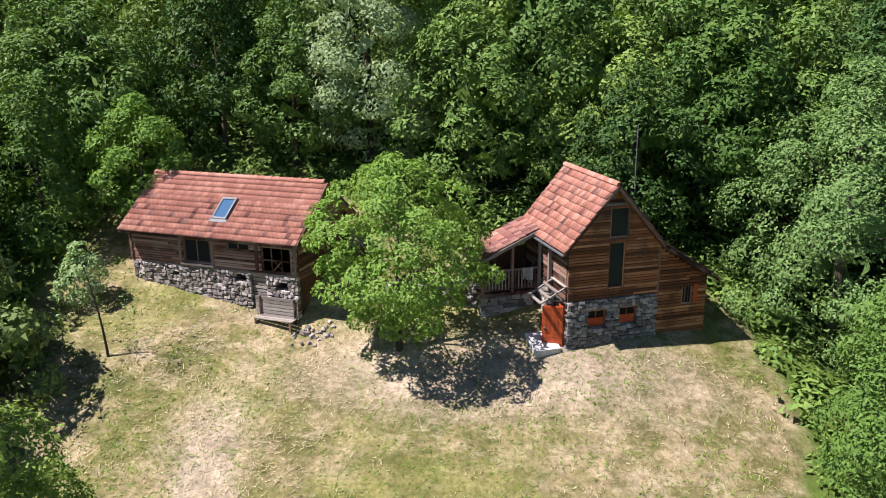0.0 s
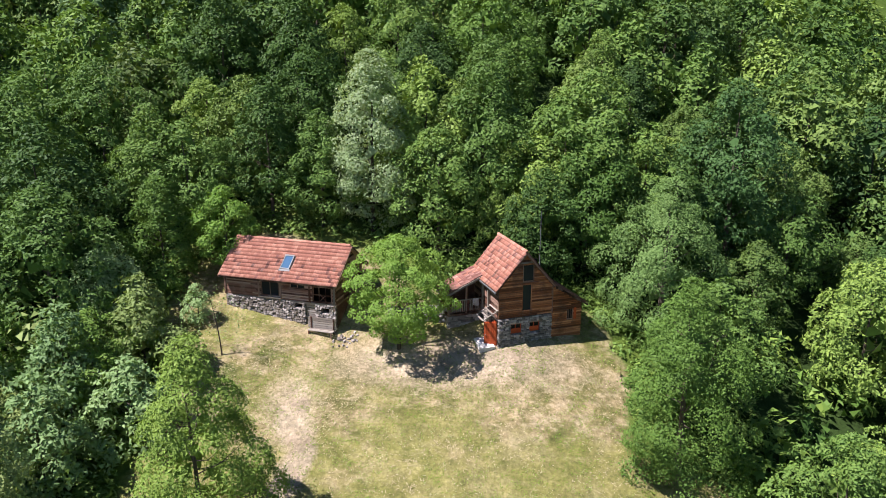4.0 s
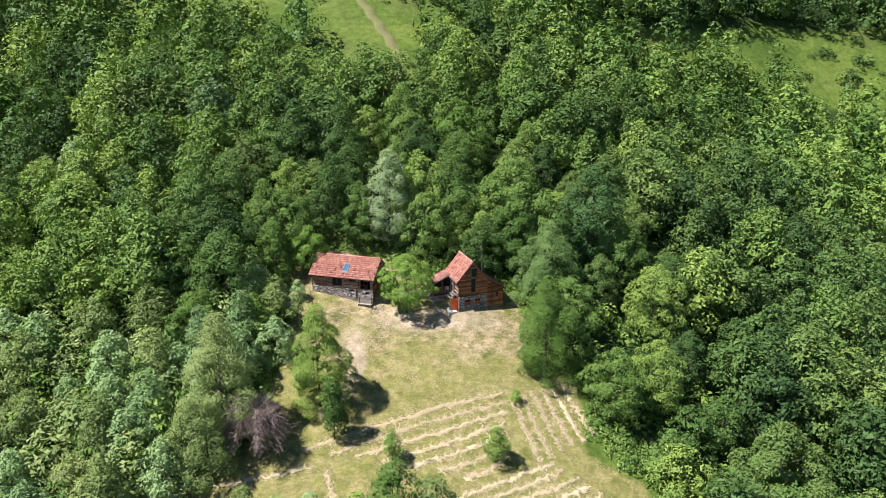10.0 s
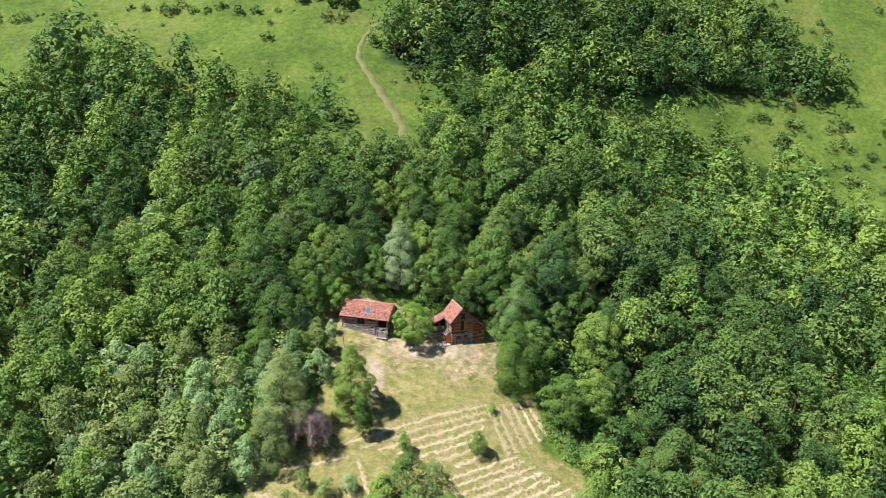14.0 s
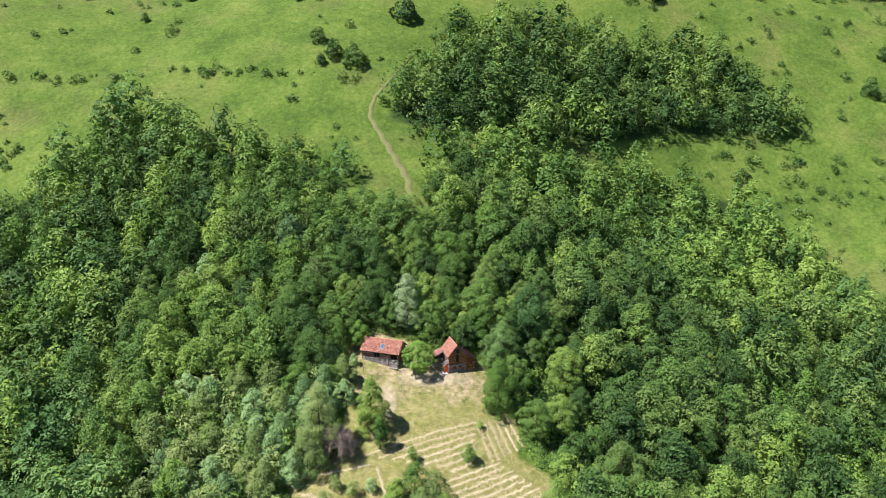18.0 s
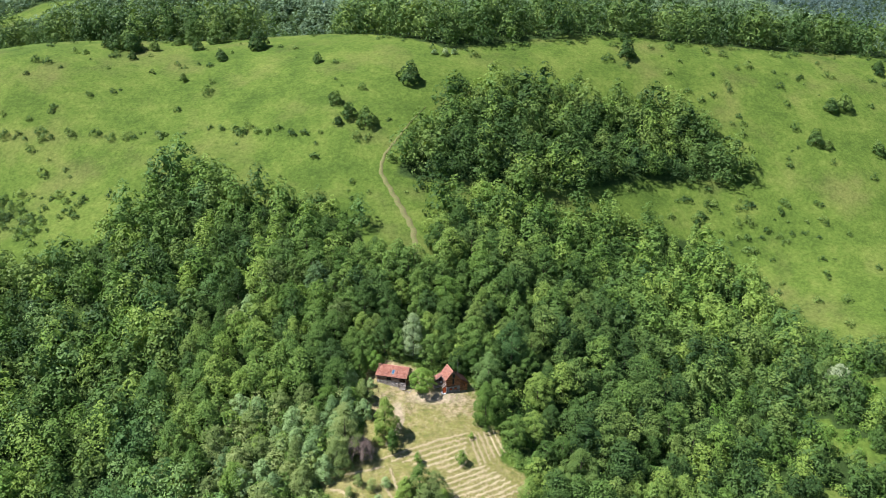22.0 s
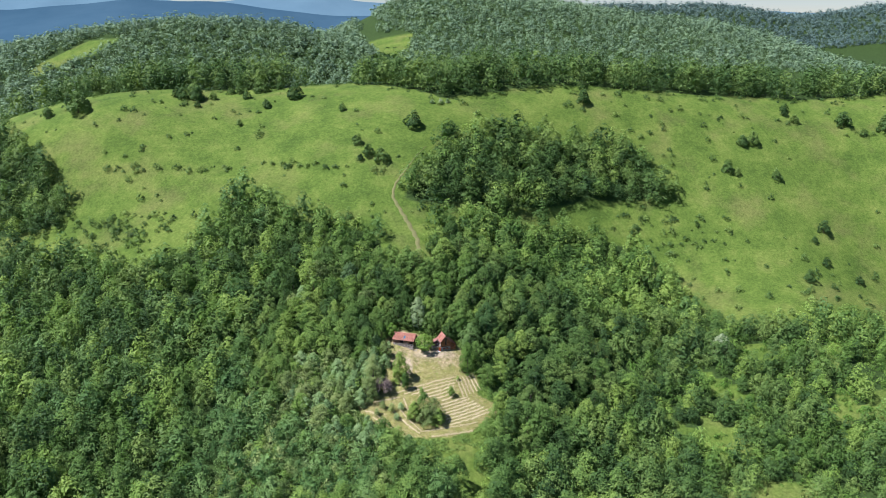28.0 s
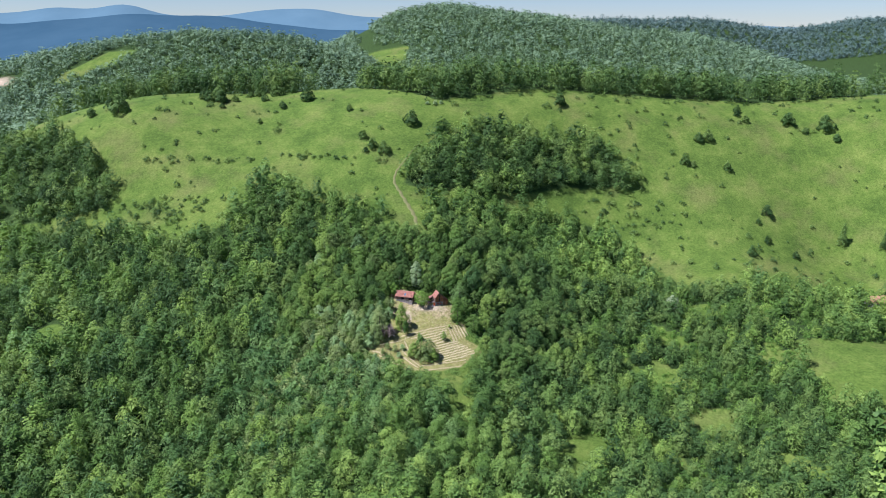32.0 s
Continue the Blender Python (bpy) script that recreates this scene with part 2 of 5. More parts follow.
def height(x, y):
    """The lie of the land."""
    x, y = np.asarray(x, float), np.asarray(y, float)
    z = -20 + 0.30 * (y + 40) + 0.17 * soft(y, -25, 12) - 0.47 * soft(y, 195, 25) - 0.25 * soft(y, 230, 40) + 0.25 * soft(y, 560, 60)
    z = z + 0.30 * soft(-y, 140, 30)
    for gx, row in zip(GX, RELIEF):
        ex = np.exp(-((x - gx) / 62.0) ** 2)
        for gy, a in zip(GY, row):
            z = z + a * ex * np.exp(-((y - gy) / 48.0) ** 2)
    for hx, hy, a, sx, sy in HILLS:
        z = z + a * np.exp(-0.5 * ((x - hx) / sx) ** 2 - 0.5 * ((y - hy) / sy) ** 2)
    # level strip on which the two houses stand
    z = z + 0.7 * np.exp(-((x - 1) ** 2 + y ** 2) / 36) - 0.35 * np.exp(-((x + 13.5) ** 2 + (y + 0.5) ** 2) / 20)
    along = np.clip(((x + 22.3) * 9.3 - (y - 3.3) * 2.7) / (9.3 ** 2 + 2.7 ** 2), 0, 1)
    z = z - (0.62 - 0.2 * along) * np.exp(-(np.hypot(x + 22.3 - 9.3 * along, y - 3.3 + 2.7 * along) / 2.6) ** 2)
    return z


def ground_z(x, y):
    return float(height(x, y))


def inside(poly, x, y):
    """Distance into a plan outline, negative outside."""
    x, y = np.asarray(x, float), np.asarray(y, float)
    hit, far = np.zeros(x.shape, bool), np.full(x.shape, 1e9)
    n = len(poly)
    for i in range(n):
        (ax, ay), (bx, by) = poly[i], poly[(i + 1) % n]
        dx, dy = bx - ax, by - ay
        t = np.clip(((x - ax) * dx + (y - ay) * dy) / (dx * dx + dy * dy), 0, 1)
        far = np.minimum(far, np.hypot(x - ax - t * dx, y - ay - t * dy))
        if ay != by:
            hit ^= ((ay > y) != (by > y)) & (x < (bx - ax) * (y - ay) / (by - ay) + ax)
    return np.where(hit, far, -far)


CLEARING = ((-26, 1), (-25, 8), (-21, 11), (-11, 8.2), (-8, 5), (-2, 6.4), (5, 4), (7, 0), (6, -7), (12.4, -8.5), (12.6, -18), (18.6, -21.4), (19.6, -25),
            (15, -30), (11.5, -33), (10, -36), (1.4, -39.7), (-6.6, -41), (-15.4, -41.3), (-18.6, -38.2), (-26.7, -35.3), (-33.3, -29.2), (-34.6, -26), (-31.7, -24), (-27, -22), (-24, -14), (-24, -5))
UPPER_EDGE = ((-600, 90), (-254, 88), (-213, 80), (-182, 66), (-146, 52), (-127, 60), (-108, 92), (-92, 94), (-80, 77), (-43, 70), (-30, 62),
              (-25, 50), (-8, 48), (-5, 71), (9, 86), (28, 100), (44, 93), (66, 106), (103, 109), (120, 89), (129, 62), (136, 46), (168, 47), (205, 56), (330, 72), (600, 90), (600, -700), (-600, -700))
COPSE = ((-24, 84), (-12, 82), (20, 92), (46, 106), (84, 125), (130, 133), (126, 146), (112, 158), (86, 160), (50, 154), (22, 146), (2, 130), (-12, 110))
LEFT_WOOD = ((-420, 180), (-285, 168), (-252, 158), (-222, 128), (-196, 104), (-197, 88), (-240, 90), (-420, 98))
GLADES = (((178, -2), (300, 24), (300, -60), (202, -58), (186, -48), (180, -28)), ((-208, -10), (-191, 0), (-181, -11), (-193, -18)),
          ((64, -63), (80, -76), (62, -86), (50, -98), (46, -82)), ((132, 26), (156, 31), (150, 22), (136, 18)),
          ((106, -46), (128, -62), (140, -44), (122, -40)), ((-17, -41), (-10.7, -38.8), (2, -38), (9.6, -33), (15, -30), (12, -46), (14, -68), (6, -68), (0, -58), (-3, -51), (-11, -47)))
CREST_WOODS = (((-52, 205), (-40, 196), (0, 170), (30, 183), (70, 200), (100, 204), (180, 216), (360, 236), (700, 260), (700, 300), (340, 275), (60, 250), (-60, 235)),
               ((-330, 250), (-190, 214), (-150, 207), (-105, 204), (-84, 214), (-96, 230), (-200, 262), (-320, 300)))

N = 330
u = np.linspace(-1, 1, N)
gx, gy = np.meshgrid(30.0 * np.sinh(u * 5.7) - 3, 30.0 * np.sinh(u * 5.7) - 8)
gz = height(gx, gy)
rough = np.array([noise.noise(Vector((a * 0.55, b * 0.55, 3.1))) + 0.5 * noise.noise(Vector((a * 1.3, b * 1.3, 7.7))) for a, b in zip(gx.ravel(), gy.ravel())]).reshape(gx.shape)
gz = gz + 0.12 * rough
idx = np.arange(N * N).reshape(N, N)
quads = np.stack([idx[:-1, :-1], idx[:-1, 1:], idx[1:, 1:], idx[1:, :-1]], -1).reshape(-1, 4)

gm_, nt, b = material("meadow_ground", 0.95, 0.1)
pos = nt.nodes.new("ShaderNodeNewGeometry").outputs["Position"]
mown = nt.nodes.new("ShaderNodeAttribute")
mown.attribute_name = "mown"
worn = nt.nodes.new("ShaderNodeAttribute")
worn.attribute_name = "worn"
shade = nt.nodes.new("ShaderNodeAttribute")
shade.attribute_name = "litter_shade"
n_big = noise_of(nt, 0.035, 5, 0.6, pos)
n_mid = noise_of(nt, 0.35, 6, 0.65, pos)
n_fine = noise_of(nt, 4.5, 8, 0.75, pos)
n_streak = noise_of(nt, 1.5, 9, 0.78, pos, (0.5, 1.0, 1.0))
n_broad = math_of(nt, "ADD", math_of(nt, "MULTIPLY", noise_of(nt, 0.055, 8, 0.62, pos), 0.7), math_of(nt, "MULTIPLY", n_mid, 0.3))
green = ramp(nt, n_broad, [(0.33, (0.054, 0.097, 0.017)), (0.5, (0.096, 0.150, 0.026)), (0.68, (0.158, 0.200, 0.044))])
green = mixed(nt, ramp(nt, n_big, [(0.5, (0, 0, 0)), (0.72, (0.5, 0.5, 0.5))]), green, (0.165, 0.152, 0.058))
dry = ramp(nt, n_mid, [(0.32, (0.095, 0.115, 0.032)), (0.45, (0.19, 0.168, 0.068)), (0.55, (0.32, 0.25, 0.14)), (0.70, (0.48, 0.38, 0.26))])
dry = mixed(nt, ramp(nt, n_streak, [(0.50, (0, 0, 0)), (0.62, (0.8, 0.8, 0.8))]), dry, (0.45, 0.37, 0.235))
dry = mixed(nt, ramp(nt, n_streak, [(0.36, (0.75, 0.75, 0.75)), (0.46, (0, 0, 0))]), dry, (0.115, 0.125, 0.038))
n_patch = noise_of(nt, 0.13, 5, 0.6, pos)
sward = nt.nodes.new("ShaderNodeAttribute")
sward.attribute_name = "sward"
n_patch = math_of(nt, "ADD", n_patch, math_of(nt, "MULTIPLY", sward.outputs["Fac"], 0.24))
dry = mixed(nt, ramp(nt, n_patch, [(0.50, (0, 0, 0)), (0.60, (0.72, 0.72, 0.72))]), dry, mixed(nt, n_streak, (0.125, 0.145, 0.028), (0.31, 0.275, 0.10)))
earth = ramp(nt, n_mid, [(0.3, (0.28, 0.215, 0.15)), (0.7, (0.49, 0.40, 0.29))])
# forest floor green, darkened further for the shade between the trees
litter_shade = ramp(nt, n_mid, [(0.3, (0.024, 0.044, 0.012)), (0.7, (0.045, 0.08, 0.02))])
edge = math_of(nt, "ADD", mown.outputs["Fac"], math_of(nt, "MULTIPLY", math_of(nt, "SUBTRACT", n_mid, 0.5), 0.9))
col = mixed(nt, ramp(nt, edge, [(0.35, (0, 0, 0)), (0.65, (1, 1, 1))]), green, dry)
col = mixed(nt, ramp(nt, math_of(nt, "ADD", shade.outputs["Fac"], math_of(nt, "MULTIPLY", math_of(nt, "SUBTRACT", n_mid, 0.5), 0.6)), [(0.4, (0, 0, 0)), (0.7, (1, 1, 1))]), col, litter_shade)
wedge = math_of(nt, "ADD", worn.outputs["Fac"], math_of(nt, "MULTIPLY", math_of(nt, "SUBTRACT", n_fine, 0.5), 0.8))
col = mixed(nt, ramp(nt, wedge, [(0.4, (0, 0, 0)), (0.75, (1, 1, 1))]), col, earth)
col = mixed(nt, 0.7, col, ramp(nt, n_fine, [(0.32, (0.45, 0.45, 0.45)), (0.68, (1.4, 1.4, 1.4))]), "MULTIPLY")
n_tuft = noise_of(nt, 0.8, 7, 0.7, pos)
col = mixed(nt, 0.75, col, ramp(nt, n_tuft, [(0.34, (0.55, 0.6, 0.5)), (0.66, (1.35, 1.32, 1.3))]), "MULTIPLY")
nt.links.new(col, b.inputs["Base Color"])
bump(nt, b, n_fine, 0.7, 0.12)
GROUND = gm_

gme = mesh_of("ground", np.stack([gx, gy, gz], -1).reshape(-1, 3), quads, [GROUND], True)
PATH_LINE = ((-11, 44), (-13, 62), (-20, 75), (-26, 86), (-25, 94), (-19, 106), (-14, 116), (-9, 124))


def line_distance(line, x, y):
    far = np.full(np.shape(x), 1e9)
    for (ax, ay), (bx, by) in zip(line, line[1:]):
        dx, dy = bx - ax, by - ay
        t = np.clip(((x - ax) * dx + (y - ay) * dy) / (dx * dx + dy * dy), 0, 1)
        far = np.minimum(far, np.hypot(x - ax - t * dx, y - ay - t * dy))
    return far


def surface_z(x, y):
    """The rough ground sheet itself, between its corners."""
    fu = (np.arcsinh((np.asarray(x) + 3) / 30.0) / 5.7 + 1) / 2 * (N - 1)
    fv = (np.arcsinh((np.asarray(y) + 8) / 30.0) / 5.7 + 1) / 2 * (N - 1)
    i, j = fu.astype(int), fv.astype(int)
    a, c = fu - i, fv - j
    return (1 - c) * ((1 - a) * gz[j, i] + a * gz[j, i + 1]) + c * ((1 - a) * gz[j + 1, i] + a * gz[j + 1, i + 1])


def gully_open(x, y):
    """Grassy gaps in the open woodland of the gully."""
    x, y = np.asarray(x, float), np.asarray(y, float)
    n = np.sin(x * 0.11 + 1.3 * np.sin(y * 0.07)) * np.sin(y * 0.10 + 1.1 * np.sin(x * 0.06)) + 0.35 * np.sin(x * 0.31 + y * 0.23)
    return (x > 72 - 0.25 * y) & (y < 34) & (y > -170) & (n > 0.5)


def forest(x, y):
    """How far a place lies inside the woods, negative outside."""
    d = inside(UPPER_EDGE, x, y)
    for g in GLADES:
        d = np.minimum(d, -inside(g, x, y))
    d = np.minimum(d, -inside(CLEARING, x, y) - 1.0)
    d = np.where(gully_open(x, y), -1.0, d)
    for w in (COPSE, LEFT_WOOD, *CREST_WOODS):
        d = np.maximum(d, inside(w, x, y))
    return d


fx, fy = gx.ravel(), gy.ravel()
cl = inside(CLEARING, fx, fy)
a_mown = np.clip(0.55 + cl / 3.0, 0, 1)
a_worn = np.zeros(len(fx))
yard = np.exp(-((fx + 5) / 12.0) ** 2 - ((fy + 1.2) / 3.2) ** 2)
bank = np.exp(-((fx + 15.6) / 2.9) ** 2 - ((fy + 4.6) / 3.4) ** 2)
trail = np.clip(1 - line_distance(((-15.6, -5), (-14.2, -8.6), (-15.4, -12), (-17.5, -16)), fx, fy) / 1.5, 0, 1)
a_worn = np.maximum(a_worn, np.maximum(np.maximum(0.86 * yard, 0.74 * bank), 1.35 * trail))
far_bare = np.array([noise.noise(Vector((a * 0.006, b_ * 0.006, 21.0))) if b_ > 250 else 0.0 for a, b_ in zip(fx, fy)])
# woods and far land take the floor colour with tree shade in it
a_litter_shade = np.maximum(np.clip(forest(fx, fy) / 4.0, 0, 1), np.clip((fy - 250) / 40, 0, 1) * (far_bare < 0.5))
a_worn = np.maximum(a_worn, 1.1 * np.exp(-((fx + 492) / 26) ** 2 - ((fy - 520) / 20) ** 2))
for nm, arr in (("sward", np.clip((-5.0 - fy) / 8.0, 0, 1)), ("mown", a_mown), ("worn", a_worn), ("litter_shade", a_litter_shade)):
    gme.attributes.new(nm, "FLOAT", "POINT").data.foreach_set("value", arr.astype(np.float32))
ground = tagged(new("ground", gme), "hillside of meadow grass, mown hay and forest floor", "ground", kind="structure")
# ---- trees ----
rng = np.random.default_rng(7)


def leaf_cards(centres, normals, size, rng_, droop=0.25, jitter=0.5, slim=1.0):
    """Small pointed leaf sprays, one triangle each."""
    n = len(centres)
    nor = normals + rng_.normal(0, jitter, (n, 3))
    nor /= np.linalg.norm(nor, axis=1, keepdims=True)
    ax = rng_.normal(0, 1, (n, 3))
    ax[:, 2] -= droop
    ax -= (ax * nor).sum(1, keepdims=True) * nor
    ax /= np.linalg.norm(ax, axis=1, keepdims=True)
    side = np.cross(nor, ax) * slim
    s = size * rng_.uniform(0.6, 1.35, (n, 1))
    v = np.stack([centres - ax * s * 0.5 + side * s * 0.36 - nor * s * 0.08, centres - ax * s * 0.5 - side * s * 0.36 - nor * s * 0.08, centres + ax * s * 0.72 - nor * s * 0.05], 1)
    f = np.arange(n * 3).reshape(n, 3)
    return v.reshape(-1, 3), f.reshape(-1, 3)


# how broad a crown is from its foot to its top
OUTLINES = {"round": (0.50, 0.80, 0.95, 1.0, 0.97, 0.86, 0.62, 0.18), "tall": (0.58, 0.88, 1.0, 0.98, 0.88, 0.71, 0.47, 0.12),
            "full": (0.84, 0.98, 1.0, 0.97, 0.88, 0.70, 0.46, 0.12), "airy": (0.42, 0.72, 0.93, 1.0, 0.97, 0.84, 0.58, 0.16), "cone": (1.0, 0.88, 0.74, 0.60, 0.46, 0.31, 0.17, 0.04)}


def billow_points(seed, tall, wide, base, leaves, lobes, style="round", shelf=0.66, core=22, core_size=0.46):
    """Leaf sprays over the billows of one crown: each billow is a flattened dome that leans outward, and large sprays fill the dark inside."""
    r = np.random.default_rng(seed)
    steps = np.linspace(0, 1, 8)
    outline = np.array(OUTLINES[style])
    fine = np.linspace(0, 1, 200)
    share = np.cumsum(np.interp(fine, steps, outline) + 0.25 * fine)
    t = np.interp((np.arange(lobes) + r.uniform(0.1, 0.9, lobes)) / lobes, share / share[-1], fine)
    t[-1] = 1.0
    lean = r.uniform(0, 6.283)
    girth = np.interp(t, steps, outline) * wide
    ang = np.arange(lobes) * 2.399 + r.uniform(-0.6, 0.6, lobes)
    girth = girth * (1 + 0.16 * np.cos(ang - lean))
    swell = 1.1 * math.sqrt(2 * 0.75 * wide * (tall - base) / lobes) * r.uniform(0.7, 1.25, lobes)
    away = np.clip(girth * r.uniform(0.62 if core_size < 0.4 else 0.76, 1.12, lobes) - 0.52 * swell, 0, None)
    cz = base + t * (tall - base) - 0.5 * swell * t
    c = np.stack([np.cos(ang) * away, np.sin(ang) * away, cz], -1)
    rise = -0.1 + 1.35 * t ** 1.3
    o = np.stack([np.cos(ang) * np.cos(rise), np.sin(ang) * np.cos(rise), np.sin(rise)], -1)
    k = np.sort(r.choice(lobes, leaves, p=swell ** 2 / (swell ** 2).sum()))
    d = r.normal(0, 1, (leaves, 3)) + 1.15 * o[k] + np.array((0, 0, 0.35))
    d /= np.linalg.norm(d, axis=1, keepdims=True)
    reach = r.uniform(0.84, 1.04, leaves) + (r.uniform(0, 1, leaves) < 0.16) * r.uniform(0.08, 0.32, leaves)
    side = np.hypot(d[:, 0], d[:, 1])
    p = c[k] + d * (swell[k] * reach)[:, None] * np.array((1.08, 1.08, shelf))
    p[:, 2] -= 0.22 * swell[k] * side ** 3
    n = d * np.array((1, 1, 1 / shelf)) + 0.3 * o[k] + np.array((0, 0, 0.1))
    n /= np.linalg.norm(n, axis=1, keepdims=True)
    e = r.normal(0, 1, (core, 3))
    e /= np.linalg.norm(e, axis=1, keepdims=True)
    h = np.clip(0.5 + 0.5 * e[:, 2], 0, 1)
    w = np.interp(h, steps, outline) * wide * 0.42
    flat = np.hypot(e[:, 0], e[:, 1]) + 1e-6
    q = np.stack([e[:, 0] / flat * w, e[:, 1] / flat * w, base + (0.06 + 0.78 * h) * (tall - base)], -1)
    return np.concatenate([p, q]), np.concatenate([n, e]), np.concatenate([np.ones(leaves), np.full(core, wide * core_size)])


def tube(line, radii, sides=6):
    """Corners and triangles of a tapered limb along a line."""
    v, f = [], []
    for p, q in zip(line, radii):
        for k in range(sides):
            a = 2 * math.pi * k / sides
            v.append((p[0] + q * math.cos(a), p[1] + q * math.sin(a), p[2] + 0.3 * q * math.sin(a)))
    for i in range(len(line) - 1):
        for k in range(sides):
            a, b_ = i * sides + k, i * sides + (k + 1) % sides
            f += [(a, b_, b_ + sides), (a, b_ + sides, a + sides)]
    return v, f


def trunk_mesh(seed, tall, wide, thick, limbs=7, mat=BARK, twigs=0):
    r = np.random.default_rng(seed)
    bend = r.normal(0, 0.25, 2)
    line = [(bend[0] * t * t, bend[1] * t * t, -0.5 + t * (tall * 0.86 + 0.5)) for t in np.linspace(0, 1, 7)]
    v, f = tube(line, [thick * (1.25 - 1.1 * t) for t in np.linspace(0, 1, 7)], 8)
    for k in range(limbs + twigs):
        t = r.uniform(0.28, 0.85)
        p = np.array((bend[0] * t * t, bend[1] * t * t, t * tall * 0.86))
        a = k * 2.4 + r.uniform(-0.4, 0.4)
        reach = wide * r.uniform(0.5, 0.95) * (1.15 - 0.6 * t)
        end = p + np.array((math.cos(a) * reach, math.sin(a) * reach, reach * r.uniform(0.35, 0.9)))
        knee = (p + end) / 2 + np.array((0, 0, -0.12 * reach)) + r.normal(0, 0.1, 3)
        thin = 0.45 if k < limbs else 0.16
        lv, lf = tube([p, knee, end], [thick * thin * (1.2 - t), thick * thin * 0.5, thick * 0.08], 5)
        o = len(v)
        v += lv
        f += [tuple(i + o for i in q) for q in lf]
    return mesh_of("trunk", v, f, [mat], True)


def crown_mesh(seed, tall, wide, base, leaves, lobes, leaf, mat, style="round"):
    p, n, g = billow_points(seed, tall, wide, base, leaves, lobes, style, core=34 if leaves > 400 and style != "airy" else 0, core_size=0.3)
    v, f = leaf_cards(p, n, np.where(g == 1.0, leaf, np.maximum(g, leaf))[:, None], np.random.default_rng(seed + 1), 0.3, 0.42)
    return mesh_of("crown", v, f, [mat])


def plant(x, y, trunk, crown, label, category="tree", group="", name="tree", turn=0.0, size=1.0, sink=0.1):
    t = thing(name, pose(x, y, ground_z(x, y) - sink, 0, 0, turn) @ Matrix.Diagonal((size, size, size, 1)), label, category, group)
    piece("trunk", trunk, t, Matrix())
    piece("crown", crown, t, Matrix())
    return t


# ---- shared pieces of the houses ----
def rounded_stone(seed):
    r = random.Random(seed)
    bm = bmesh.new()
    bmesh.ops.create_cube(bm, size=1)
    bmesh.ops.bevel(bm, geom=list(bm.edges), offset=0.15, segments=1, affect="EDGES")
    for v in bm.verts:
        v.co += Vector((r.uniform(-1, 1), r.uniform(-1, 1), r.uniform(-1, 1))) * 0.1
    me = bpy.data.meshes.new("stone")
    bm.to_mesh(me)
    bm.free()
    me.materials.append(STONE)
    return me


def plank_mesh(seed, mat):
    """A board one metre long, broad and thick, a little warped, to be scaled to its size."""
    r = random.Random(seed)
    bm = bmesh.new()
    xs = (-0.5, -0.17, 0.18, 0.5)
    rings = []
    for x in xs:
        dz, dy = r.uniform(-0.06, 0.06), r.uniform(-0.12, 0.12)
        rings.append([bm.verts.new((x, sy * 0.5 + dy, sz * 0.5 + dz)) for sy, sz in ((-1, -1), (-1, 1), (1, 1), (1, -1))])
    for a, b_ in zip(rings, rings[1:]):
        for i in range(4):
            bm.faces.new((a[i], b_[i], b_[(i + 1) % 4], a[(i + 1) % 4]))
    bm.faces.new(rings[0])
    bm.faces.new(rings[-1][::-1])
    bmesh.ops.recalc_face_normals(bm, faces=bm.faces)
    me = bpy.data.meshes.new("plank")
    bm.to_mesh(me)
    bm.free()
    me.materials.append(mat)
    return me


def tile_mesh(mat, wide=0.232, long=0.40):
    """An S-shaped clay pan tile with a thick lower lip."""
    prof = ((-0.5, 0.0), (-0.40, 0.042), (-0.27, 0.046), (-0.14, 0.004), (-0.02, 0.002), (0.1, 0.042), (0.23, 0.046), (0.36, 0.004), (0.5, 0.008))
    v, f = [], []
    for y in (0.0, long):
        v += [(x * wide, y, z + 0.045 * (y > 0)) for x, z in prof]
    v += [(x * wide, long, z + 0.012) for x, z in prof]
    n = len(prof)
    for i in range(n - 1):
        f += [(i, i + n, i + n + 1, i + 1), (i + n, i + 2 * n, i + 2 * n + 1, i + n + 1)]
    return mesh_of("roof_tile", v, f, [mat])


STONES = [rounded_stone(k) for k in range(6)]
PLANKS_D = [plank_mesh(k, PLANK_DARK) for k in range(4)]
PLANKS_L = [plank_mesh(k + 29, LOG) for k in range(4)]
PLANKS_W = [plank_mesh(k + 9, PLANK_WARM) for k in range(4)]
PLANKS_G = [plank_mesh(k + 19, PLANK_GREY) for k in range(3)]
TILES = tile_mesh(TILE)
TILES_OLD = tile_mesh(TILE_OLD)
RIDGE = mesh_of("ridge_tile", [(x, math.cos(a) * 0.13, math.sin(a) * 0.12 + (0.03 if x > 0 else 0)) for x in (-0.2, 0.2) for a in np.linspace(-0.2, math.pi + 0.2, 7)],
                [(i, i + 1, i + 8, i + 7) for i in range(6)], [TILE])
hr = random.Random(5)


def minus(spans, cuts):
    """Stretches left over when cuts are taken out of them."""
    for a, b_ in cuts:
        out = []
        for p, q in spans:
            if b_ <= p or a >= q:
                out.append((p, q))
            else:
                if a > p:
                    out.append((p, a))
                if b_ < q:
                    out.append((b_, q))
        spans = out
    return [s for s in spans if s[1] - s[0] > 0.04]


